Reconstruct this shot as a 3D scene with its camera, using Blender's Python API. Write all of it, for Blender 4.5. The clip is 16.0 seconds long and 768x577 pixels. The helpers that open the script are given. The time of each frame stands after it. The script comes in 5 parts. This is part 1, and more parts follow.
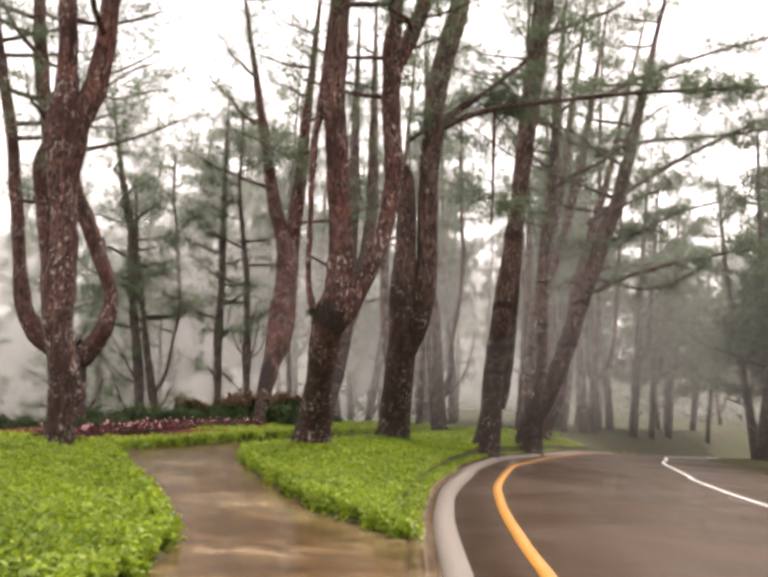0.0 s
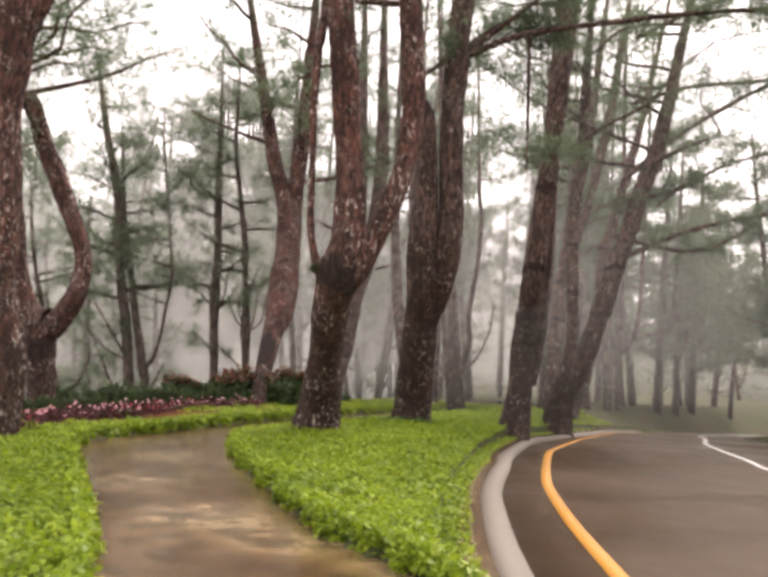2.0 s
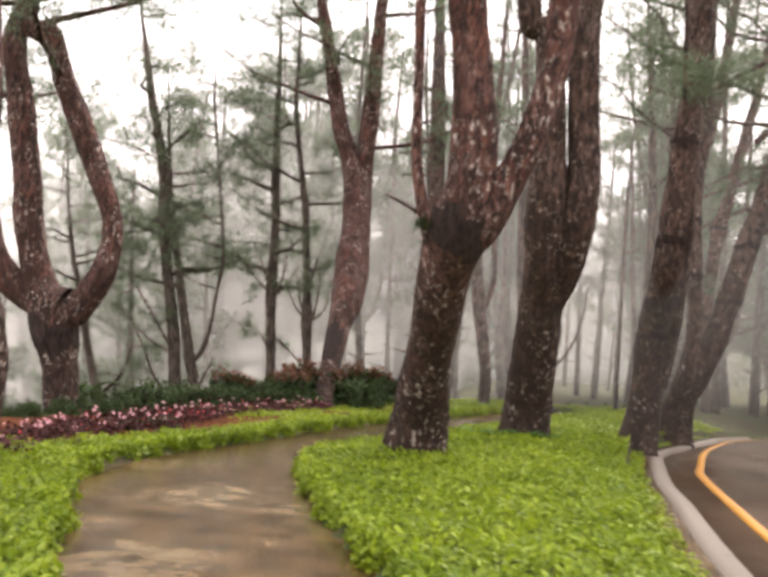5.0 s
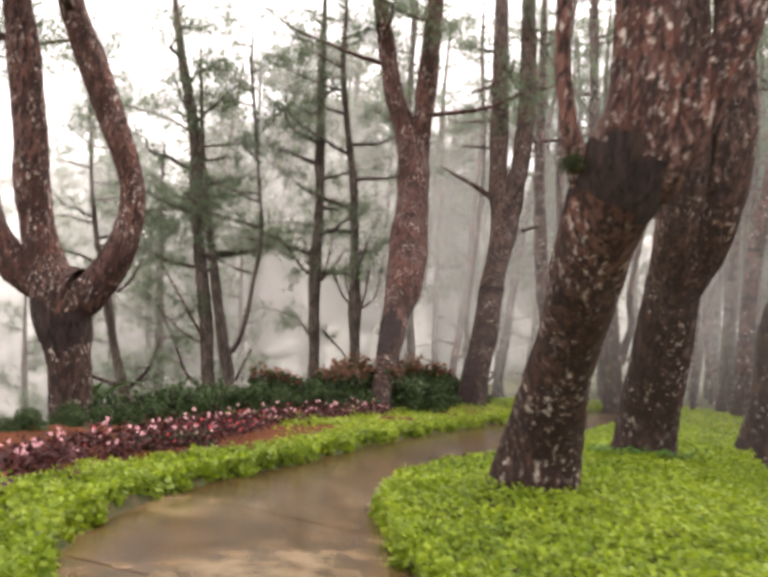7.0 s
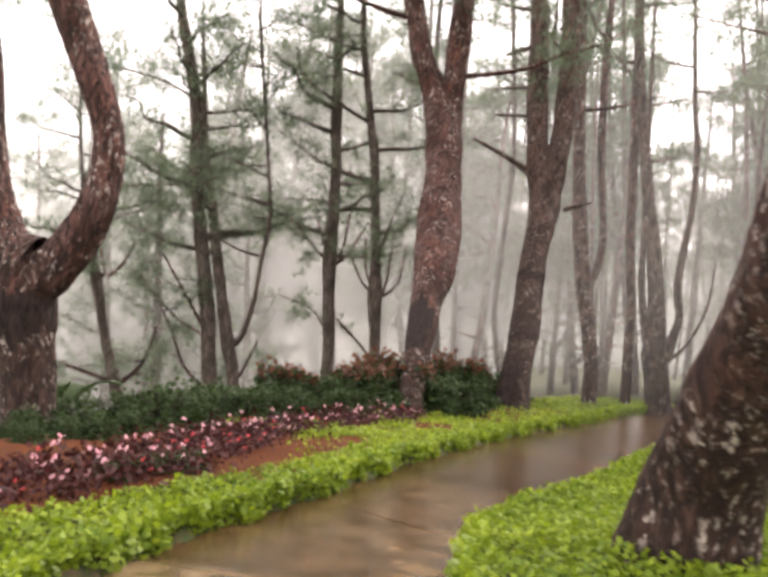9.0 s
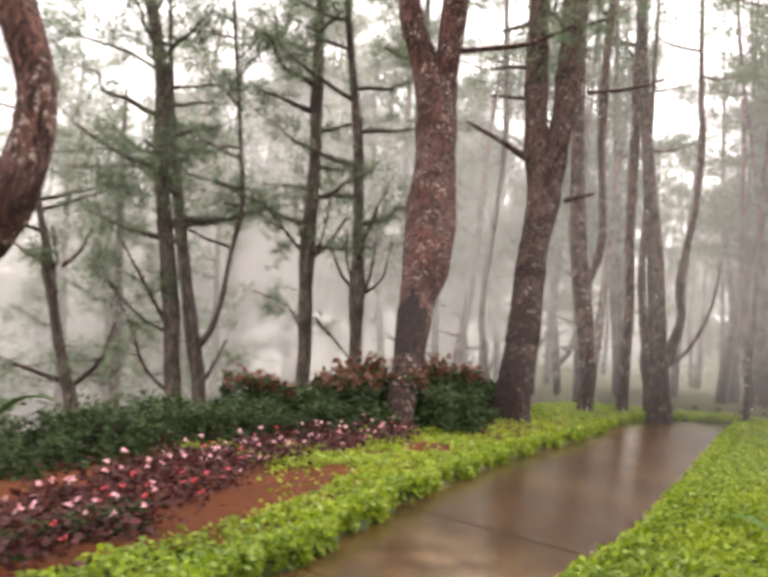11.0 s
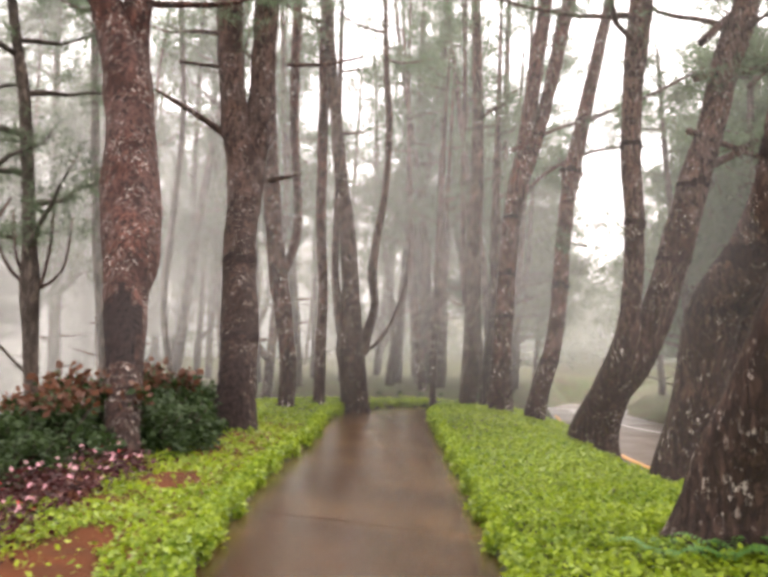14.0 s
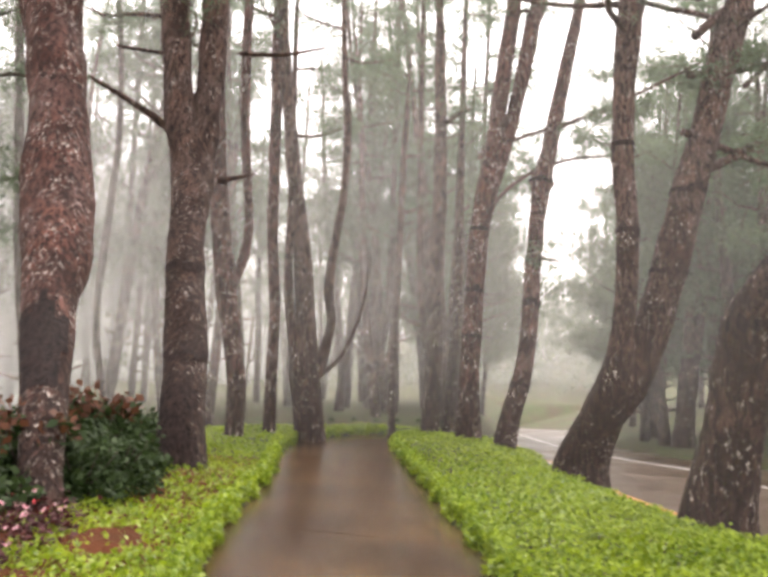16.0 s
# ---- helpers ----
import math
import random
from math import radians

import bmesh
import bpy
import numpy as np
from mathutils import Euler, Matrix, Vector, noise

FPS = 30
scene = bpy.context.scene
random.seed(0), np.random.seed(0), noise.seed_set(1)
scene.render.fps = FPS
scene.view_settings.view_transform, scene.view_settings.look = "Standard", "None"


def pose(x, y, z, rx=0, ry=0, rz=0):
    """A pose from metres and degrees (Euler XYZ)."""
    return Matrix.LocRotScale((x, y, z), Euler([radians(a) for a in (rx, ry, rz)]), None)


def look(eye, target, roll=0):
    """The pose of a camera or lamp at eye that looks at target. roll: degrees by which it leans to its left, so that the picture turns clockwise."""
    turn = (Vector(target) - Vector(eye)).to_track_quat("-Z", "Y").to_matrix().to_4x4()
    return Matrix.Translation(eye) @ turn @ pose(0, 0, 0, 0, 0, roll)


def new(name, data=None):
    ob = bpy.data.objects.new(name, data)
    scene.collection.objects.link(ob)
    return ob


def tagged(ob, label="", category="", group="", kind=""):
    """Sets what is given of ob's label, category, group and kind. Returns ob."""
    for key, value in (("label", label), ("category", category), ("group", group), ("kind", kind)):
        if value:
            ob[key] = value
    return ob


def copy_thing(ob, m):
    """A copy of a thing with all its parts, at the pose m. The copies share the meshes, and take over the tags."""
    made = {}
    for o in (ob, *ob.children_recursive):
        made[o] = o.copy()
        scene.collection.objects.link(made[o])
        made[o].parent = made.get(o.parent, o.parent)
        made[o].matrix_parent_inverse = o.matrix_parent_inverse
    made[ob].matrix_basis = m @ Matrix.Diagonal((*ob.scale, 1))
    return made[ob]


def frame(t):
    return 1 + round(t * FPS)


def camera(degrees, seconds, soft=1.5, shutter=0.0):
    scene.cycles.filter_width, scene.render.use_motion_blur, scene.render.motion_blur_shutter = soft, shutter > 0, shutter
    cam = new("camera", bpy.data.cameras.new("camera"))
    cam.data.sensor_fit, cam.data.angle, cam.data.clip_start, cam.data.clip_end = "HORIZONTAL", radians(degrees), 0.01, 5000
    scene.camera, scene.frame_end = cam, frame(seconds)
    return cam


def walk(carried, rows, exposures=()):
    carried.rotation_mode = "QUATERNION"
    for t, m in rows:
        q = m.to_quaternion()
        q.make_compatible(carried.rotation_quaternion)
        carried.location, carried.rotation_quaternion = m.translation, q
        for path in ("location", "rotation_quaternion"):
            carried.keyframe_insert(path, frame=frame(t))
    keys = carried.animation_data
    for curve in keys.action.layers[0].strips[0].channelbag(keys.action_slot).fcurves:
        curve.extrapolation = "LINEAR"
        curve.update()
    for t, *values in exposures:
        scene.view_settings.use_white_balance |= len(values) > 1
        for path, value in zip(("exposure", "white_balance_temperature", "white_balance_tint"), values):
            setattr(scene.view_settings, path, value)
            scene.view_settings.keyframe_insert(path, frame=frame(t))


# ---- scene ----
import itertools

cam = camera(46.0, 16.0, soft=3.6, shutter=0.8)
PATH = [
    (0, (0.862, -0.278, 1.055), (0.807, 1.706, 1.299), 3.6),
    (0.5, (0.777, 0.274, 1.082), (0.719, 2.26, 1.31), 3.5),
    (1, (0.725, 0.927, 1.066), (0.665, 2.915, 1.284), 3.4),
    (1.5, (0.676, 1.627, 1.069), (0.612, 3.616, 1.274), 3.4),
    (2, (0.64, 2.246, 1.052), (0.575, 4.235, 1.243), 3.3),
    (2.5, (0.593, 2.777, 1.062), (0.523, 4.767, 1.247), 3.4),
    (3, (0.485, 3.252, 1.084), (0.398, 5.241, 1.266), 3.5),
    (3.5, (0.37, 3.82, 1.083), (0.26, 5.809, 1.263), 3.5),
    (4, (0.169, 4.451, 1.082), (0.032, 6.438, 1.261), 3.6),
    (4.5, (0.017, 5.047, 1.074), (-0.142, 7.033, 1.248), 3.7),
    (5, (-0.175, 5.566, 1.079), (-0.353, 7.55, 1.25), 3.8),
    (7.5, (-1.07, 8.482, 1.146), (-1.326, 10.461, 1.284), 4.1),
    (8, (-1.183, 9.035, 1.13), (-1.445, 11.013, 1.263), 4.1),
    (10.5, (-1.914, 11.312, 1.209), (-2.15, 13.295, 1.33), 5.40),
    (11, (-1.908, 11.625, 1.247), (-2.106, 13.612, 1.367), 5.20),
    (11.5, (-2.097, 11.839, 1.252), (-2.152, 13.834, 1.381), 4.80),
    (12, (-2.364, 11.793, 1.181), (-2.134, 13.774, 1.331), 2.3),
    (12.5, (-2.67, 12.065, 1.269), (-2.284, 14.021, 1.422), 2.4),
    (13, (-2.779, 12.412, 1.307), (-2.318, 14.353, 1.452), 2.1),
    (13.5, (-2.83, 12.861, 1.306), (-2.314, 14.788, 1.451), 2.0),
    (14, (-2.853, 13.305, 1.306), (-2.268, 15.212, 1.452), 2.0),
    (14.5, (-2.865, 13.673, 1.305), (-2.235, 15.565, 1.459), 1.8),
    (15, (-2.854, 14.099, 1.254), (-2.194, 15.979, 1.43), 1.7),
    (15.5, (-2.736, 14.547, 1.227), (-2.045, 16.413, 1.423), 1.7),
    (16, (-2.743, 14.928, 1.277), (-2.032, 16.786, 1.48), 1.9),
]
walk(cam, [(t, look(eye, target, roll)) for t, eye, target, roll in PATH], exposures=[(0, 0.84, 6800, 17), (5, 1.03, 6750, 16), (8, 1.2, 6700, 16), (10, 1.24, 6700, 16), (12.5, 1.38, 6650, 16), (16, 1.42, 6600, 15)])

# ---- light: bright overcast sky, soft sun ahead and to the right behind the mist ----
SUN_TURN, SUN_HEIGHT = radians(32), radians(48)
world = bpy.data.worlds.new("overcast_sky")
scene.world = world
world.use_nodes = True
wn, wl = world.node_tree.nodes, world.node_tree.links
wn.clear()
sky = wn.new("ShaderNodeTexSky")
sky.sky_type, sky.sun_disc = "NISHITA", False
sky.sun_elevation, sky.sun_rotation = SUN_HEIGHT, SUN_TURN
sky.air_density, sky.dust_density = 1.0, 6.0
veil = wn.new("ShaderNodeMix")
veil.data_type = "RGBA"
veil.inputs["Factor"].default_value = 0.8
veil.inputs["B"].default_value = (11.0, 10.6, 10.4, 1)
back = wn.new("ShaderNodeBackground")
back.inputs["Strength"].default_value = 0.13
wout = wn.new("ShaderNodeOutputWorld")
wl.new(sky.outputs["Color"], veil.inputs["A"])
wl.new(veil.outputs["Result"], back.inputs["Color"])
wl.new(back.outputs["Background"], wout.inputs["Surface"])

lamp = bpy.data.lights.new("sun", "SUN")
lamp.energy, lamp.angle, lamp.color = 1.5, radians(14), (1.0, 0.96, 0.9)
sun = new("sun", lamp)
sun.matrix_world = look((math.sin(SUN_TURN) * math.cos(SUN_HEIGHT) * 50, math.cos(SUN_TURN) * math.cos(SUN_HEIGHT) * 50, math.sin(SUN_HEIGHT) * 50), (0, 0, 0))


# ---- materials ----
class Nodes:
    """A small wrapper that keeps node code short."""

    def __init__(self, name):
        self.m = bpy.data.materials.new(name)
        self.m.use_nodes = True
        self.t = self.m.node_tree
        self.t.nodes.clear()
        self.out = self.add("ShaderNodeOutputMaterial")

    def add(self, kind, **values):
        n = self.t.nodes.new(kind)
        for key, value in values.items():
            n.inputs[key.replace("_", " ")].default_value = value
        return n

    def link(self, a, b):
        self.t.links.new(a, b)

    def coords(self, scale=(1, 1, 1), obj=True):
        c = self.add("ShaderNodeTexCoord")
        mp = self.add("ShaderNodeMapping")
        mp.inputs["Scale"].default_value = scale
        self.link(c.outputs["Object" if obj else "Generated"], mp.inputs["Vector"])
        return mp.outputs["Vector"]

    def noise(self, vec, scale, detail=4, rough=0.6):
        n = self.add("ShaderNodeTexNoise", Scale=scale, Detail=detail, Roughness=rough)
        self.link(vec, n.inputs["Vector"])
        return n.outputs["Fac"]

    def ramp(self, fac, stops):
        r = self.add("ShaderNodeValToRGB")
        els = r.color_ramp.elements
        while len(els) < len(stops):
            els.new(0.5)
        for e, (p, c) in zip(els, stops):
            e.position, e.color = p, (*c, 1) if len(c) == 3 else c
        self.link(fac, r.inputs["Fac"])
        return r.outputs["Color"]

    def mix(self, fac, a, b, blend="MIX"):
        n = self.add("ShaderNodeMix")
        n.data_type, n.blend_type = "RGBA", blend
        for s, v in (("Factor", fac), ("A", a), ("B", b)):
            if isinstance(v, (int, float)):
                n.inputs[s].default_value = v
            elif isinstance(v, tuple):
                n.inputs[s].default_value = (*v, 1)
            else:
                self.link(v, n.inputs[s])
        return n.outputs["Result"]

    def value(self, op, a, b):
        n = self.add("ShaderNodeMath")
        n.operation = op
        for k, v in enumerate((a, b)):
            if isinstance(v, (int, float)):
                n.inputs[k].default_value = v
            else:
                self.link(v, n.inputs[k])
        return n.outputs["Value"]

    def bump(self, height, strength, distance):
        n = self.add("ShaderNodeBump", Strength=strength, Distance=distance)
        self.link(height, n.inputs["Height"])
        return n.outputs["Normal"]

    def surface(self, color, rough=0.8, normal=None, metal=0.0, specular=0.4, translucent=0.0):
        p = self.add("ShaderNodeBsdfPrincipled")
        p.inputs["Metallic"].default_value = metal
        p.inputs["Specular IOR Level"].default_value = specular
        for s, v in (("Base Color", color), ("Roughness", rough)):
            if isinstance(v, (int, float)):
                p.inputs[s].default_value = v
            elif isinstance(v, tuple):
                p.inputs[s].default_value = (*v, 1)
            else:
                self.link(v, p.inputs[s])
        if normal:
            self.link(normal, p.inputs["Normal"])
        shade = p.outputs["BSDF"]
        if translucent:
            t = self.add("ShaderNodeBsdfTranslucent")
            if isinstance(color, tuple):
                t.inputs["Color"].default_value = (*color, 1)
            else:
                self.link(color, t.inputs["Color"])
            mx = self.add("ShaderNodeMixShader")
            mx.inputs["Fac"].default_value = translucent
            self.link(shade, mx.inputs[1])
            self.link(t.outputs["BSDF"], mx.inputs[2])
            shade = mx.outputs["Shader"]
        self.link(shade, self.out.inputs["Surface"])
        return self.m


def bark_material(name, plate, groove, lichen, lichen_at=0.62, thins=0.16):
    """Plated bark: thick and dark round the foot, thinner and redder above (thins: how soon)."""
    n = Nodes(name)
    v = n.coords((1, 1, 0.3))
    warp = n.noise(v, 6.0, 3)
    shift = n.add("ShaderNodeVectorMath")
    shift.operation = "ADD"
    n.link(v, shift.inputs[0])
    wv = n.add("ShaderNodeCombineXYZ")
    w = n.value("MULTIPLY", warp, 0.22)
    for k in "XYZ":
        n.link(w, wv.inputs[k])
    n.link(wv.outputs["Vector"], shift.inputs[1])
    cells = n.add("ShaderNodeTexVoronoi", Scale=12.0)
    cells.feature = "DISTANCE_TO_EDGE"
    n.link(shift.outputs["Vector"], cells.inputs["Vector"])
    plates = n.add("ShaderNodeTexVoronoi", Scale=21.0)
    n.link(shift.outputs["Vector"], plates.inputs["Vector"])
    lines = n.ramp(cells.outputs["Distance"], [(0.0, (0, 0, 0)), (0.10, (1, 1, 1))])
    broken = n.ramp(n.noise(n.coords((1, 1, 0.35)), 11.0, 5, 0.7), [(0.42, (0, 0, 0)), (0.56, (1, 1, 1))])
    crack = n.mix(1.0, lines, broken, "LIGHTEN")
    pits = n.ramp(n.noise(n.coords((1, 1, 0.3)), 24.0, 5, 0.75), [(0.40, (0, 0, 0)), (0.49, (1, 1, 1))])
    crack = n.mix(1.0, crack, pits, "MULTIPLY")
    grain = n.noise(n.coords((1, 1, 0.25)), 60.0, 5)
    height = n.add("ShaderNodeSeparateXYZ")
    n.link(n.coords(), height.inputs["Vector"])
    old = n.value("ADD", n.value("MULTIPLY", height.outputs["Z"], thins), n.value("MULTIPLY", n.noise(n.coords((1, 1, 0.5)), 3.2, 4, 0.65), 0.9))
    old = n.ramp(old, [(0.6, (1, 1, 1)), (0.86, (0, 0, 0))])
    tone = n.mix(n.ramp(plates.outputs["Color"], [(0.25, (0, 0, 0)), (0.8, (1, 1, 1))]), tuple(0.4 * c for c in plate), tuple(1.2 * c for c in plate))
    patch = n.noise(n.coords(), 1.3, 4)
    tone = n.mix(n.ramp(patch, [(0.4, (0, 0, 0)), (0.66, (1, 1, 1))]), tone, tuple(0.6 * c + 0.05 for c in plate))
    wet = n.ramp(n.noise(n.coords((1, 1, 0.5)), 2.6, 5, 0.65), [(0.5, (0, 0, 0)), (0.6, (1, 1, 1))])
    tone = n.mix(wet, tone, tuple(0.34 * c for c in plate))
    tone = n.mix(old, tone, n.mix(n.ramp(plates.outputs["Color"], [(0.3, (0, 0, 0)), (0.8, (1, 1, 1))]), (0.024, 0.014, 0.010), (0.075, 0.044, 0.032)))
    flecks = n.noise(n.coords((1, 1, 0.6)), 23.0, 4, 0.7)
    groups = n.ramp(n.noise(n.coords((1, 1, 0.7)), 3.4, 4), [(0.44, (0, 0, 0)), (0.6, (1, 1, 1))])
    spots = n.mix(groups, (0.0, 0.0, 0.0), n.ramp(flecks, [(lichen_at, (0, 0, 0)), (lichen_at + 0.06, (1, 1, 1))]))
    tone = n.mix(spots, tone, lichen)
    tone = n.mix(n.value("MULTIPLY", grain, 0.5), tone, tuple(0.4 * c for c in plate))
    color = n.mix(crack, groove, tone)
    high = n.value("ADD", crack, n.value("MULTIPLY", grain, 0.5))
    return n.surface(color, 0.85, n.bump(high, 0.9, 0.022), specular=0.3)


BARK = bark_material("pine_bark_red", (0.19, 0.078, 0.056), (0.028, 0.016, 0.013), (0.66, 0.57, 0.5), 0.54, 0.2)
BARK_GREY = bark_material("pine_bark_grey", (0.19, 0.108, 0.08), (0.028, 0.018, 0.015), (0.64, 0.56, 0.49), 0.568, 0.105)
BARK_DARK = bark_material("young_pine_bark", (0.2, 0.15, 0.12), (0.06, 0.045, 0.038), (0.36, 0.33, 0.3), 0.66, 0.6)


def leaf_material(name, dark, light, translucent=0.35, rough=0.55, spread=0.6, patch=0.5):
    n = Nodes(name)
    g = n.add("ShaderNodeNewGeometry")
    big = n.noise(n.coords(), 0.9, 3)
    k = n.value("ADD", n.value("MULTIPLY", g.outputs["Random Per Island"], spread), n.value("MULTIPLY", big, patch))
    color = n.ramp(k, [(0.15, dark), (0.85, light)])
    return n.surface(color, rough, specular=0.35, translucent=translucent)


NEEDLES = leaf_material("pine_needles", (0.08, 0.112, 0.066), (0.165, 0.205, 0.125), 0.6)
LAWN_LEAF = leaf_material("ground_cover_leaves", (0.06, 0.13, 0.012), (0.34, 0.43, 0.026), 0.4, 0.5, 0.42, 0.7)
HEDGE_LEAF = leaf_material("shrub_leaves", (0.018, 0.037, 0.009), (0.055, 0.088, 0.026), 0.3, 0.75)
MOSS = leaf_material("trunk_moss", (0.018, 0.028, 0.01), (0.045, 0.058, 0.02), 0.15, 0.9)
RED_LEAF = leaf_material("red_shoot_leaves", (0.075, 0.03, 0.016), (0.16, 0.062, 0.03), 0.35)
BED_LEAF = leaf_material("begonia_leaves", (0.022, 0.009, 0.008), (0.09, 0.018, 0.017), 0.2, 0.7)
PETAL = leaf_material("begonia_petals", (0.75, 0.2, 0.3), (0.9, 0.66, 0.68), 0.35)
PETAL_RED = leaf_material("red_begonia_petals", (0.6, 0.03, 0.05), (0.8, 0.12, 0.14), 0.35)
FERN = leaf_material("fern_fronds", (0.05, 0.13, 0.02), (0.12, 0.26, 0.05), 0.35)


def ground_material():
    n = Nodes("soil_and_litter")
    v = n.coords()
    a = n.noise(v, 0.6, 4)
    b = n.noise(v, 18.0, 6, 0.7)
    color = n.mix(n.ramp(a, [(0.35, (0, 0, 0)), (0.65, (1, 1, 1))]), (0.05, 0.045, 0.022), (0.04, 0.075, 0.02))
    color = n.mix(n.ramp(b, [(0.45, (0, 0, 0)), (0.7, (1, 1, 1))]), color, (0.12, 0.075, 0.04))
    return n.surface(color, 0.95, n.bump(b, 0.6, 0.03), specular=0.2)


def soil_material():
    n = Nodes("red_soil")
    v = n.coords()
    b = n.noise(v, 30.0, 6, 0.7)
    a = n.noise(v, 3.0, 3)
    color = n.mix(b, (0.075, 0.02, 0.006), (0.18, 0.055, 0.017))
    color = n.mix(n.ramp(a, [(0.4, (0, 0, 0)), (0.7, (1, 1, 1))]), color, (0.085, 0.032, 0.013))
    return n.surface(color, 0.85, n.bump(b, 0.9, 0.04), specular=0.12)


def concrete_material(name, near_tones, old, gloss):
    """Tan concrete, darker along the path; three tones for each end (old: far)."""
    n = Nodes(name)
    v = n.coords()
    big = n.noise(v, 0.8, 2, 0.4)
    mid = n.noise(v, 4.0, 3, 0.5)
    fine = n.noise(v, 38.0, 3)
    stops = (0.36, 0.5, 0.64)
    axes = n.add("ShaderNodeSeparateXYZ")
    n.link(v, axes.inputs["Vector"])
    along = n.value("ADD", n.value("MULTIPLY", axes.outputs["Y"], 0.04), n.value("MULTIPLY", mid, 0.2))
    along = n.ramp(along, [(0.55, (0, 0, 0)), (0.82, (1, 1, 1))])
    color = n.mix(along, n.ramp(big, list(zip(stops, near_tones))), n.ramp(big, list(zip(stops, old))))
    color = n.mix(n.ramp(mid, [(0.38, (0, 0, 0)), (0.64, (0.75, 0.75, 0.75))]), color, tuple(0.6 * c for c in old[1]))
    color = n.mix(n.value("MULTIPLY", fine, 0.4), color, tuple(0.8 * c for c in old[1]))
    return n.surface(color, 0.24, specular=gloss)


def asphalt_material():
    n = Nodes("wet_asphalt")
    v = n.coords()
    big = n.noise(v, 0.4, 4)
    mid = n.noise(n.coords((1, 0.25, 1)), 1.6, 4)
    fine = n.noise(v, 120.0, 3)
    color = n.ramp(big, [(0.3, (0.036, 0.019, 0.008)), (0.7, (0.066, 0.037, 0.017))])
    color = n.mix(n.ramp(mid, [(0.45, (0, 0, 0)), (0.7, (0.8, 0.8, 0.8))]), color, (0.068, 0.042, 0.024))
    rough = n.ramp(big, [(0.35, (0.3, 0.3, 0.3)), (0.65, (0.5, 0.5, 0.5))])
    return n.surface(color, rough, n.bump(fine, 0.3, 0.004), specular=0.11)


def plain_worn(name, base, worn, rough=0.7, scale=6.0, at=0.6):
    n = Nodes(name)
    v = n.coords()
    a = n.noise(v, scale, 5, 0.65)
    b = n.noise(v, scale * 9, 4)
    color = n.mix(n.ramp(a, [(at, (0, 0, 0)), (at + 0.12, (1, 1, 1))]), base, worn)
    color = n.mix(n.value("MULTIPLY", b, 0.3), color, worn)
    return n.surface(color, rough, n.bump(b, 0.2, 0.004))


GROUND, SOIL, ASPHALT = ground_material(), soil_material(), asphalt_material()
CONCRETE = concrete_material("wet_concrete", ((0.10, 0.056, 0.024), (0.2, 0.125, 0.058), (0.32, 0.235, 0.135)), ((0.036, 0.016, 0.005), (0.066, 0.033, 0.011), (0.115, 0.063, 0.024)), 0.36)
KERB_MAT = plain_worn("kerb_concrete", (0.2, 0.17, 0.14), (0.11, 0.08, 0.055))
YELLOW = plain_worn("yellow_road_paint", (0.5, 0.22, 0.014), (0.2, 0.1, 0.03), 0.55, 3.0, 0.62)
WHITE = plain_worn("white_road_paint", (0.62, 0.6, 0.57), (0.25, 0.22, 0.19), 0.55, 3.0, 0.6)


# ---- building helpers ----
def mesh_object(name, verts, faces, material, parent=None, label="", smooth=True):
    me = bpy.data.meshes.new(name)
    me.from_pydata([tuple(v) for v in verts], [], [tuple(f) for f in faces])
    if smooth:
        me.polygons.foreach_set("use_smooth", [True] * len(me.polygons))
    me.materials.append(material)
    me.update()
    ob = new(name, me)
    ob.parent = parent
    return tagged(ob, label)


def array_object(name, verts, corners, material, parent=None, label=""):
    """One mesh from numpy arrays: verts (n, 3) and faces (m, 3 or 4) of equal size."""
    me = bpy.data.meshes.new(name)
    m, k = corners.shape
    me.vertices.add(len(verts))
    me.vertices.foreach_set("co", np.ascontiguousarray(verts, dtype=np.float32).ravel())
    me.loops.add(m * k)
    me.loops.foreach_set("vertex_index", np.ascontiguousarray(corners, dtype=np.int32).ravel())
    me.polygons.add(m)
    me.polygons.foreach_set("loop_start", np.arange(0, m * k, k, dtype=np.int32))
    me.materials.append(material)
    me.update(calc_edges=True)
    ob = new(name, me)
    ob.parent = parent
    return tagged(ob, label)


def curve_points(nodes, step):
    """A smooth line through (x, y, z, r) nodes, at about the given step."""
    p = np.array([nodes[0], *nodes, nodes[-1]], float)
    p[0] = 2 * p[1] - p[2]
    p[-1] = 2 * p[-2] - p[-3]
    out = []
    for a, b, c, d in zip(p, p[1:], p[2:], p[3:]):
        count = max(2, int(np.linalg.norm((c - b)[:3]) / step))
        s = np.linspace(0, 1, count, endpoint=False)[:, None]
        out.append(0.5 * (2 * b + (c - a) * s + (2 * a - 5 * b + 4 * c - d) * s**2 + (3 * b - a - 3 * c + d) * s**3))
    out = np.vstack([*out, p[-2][None]])
    out[:, 3] = np.maximum(out[:, 3], 0.004)
    return out


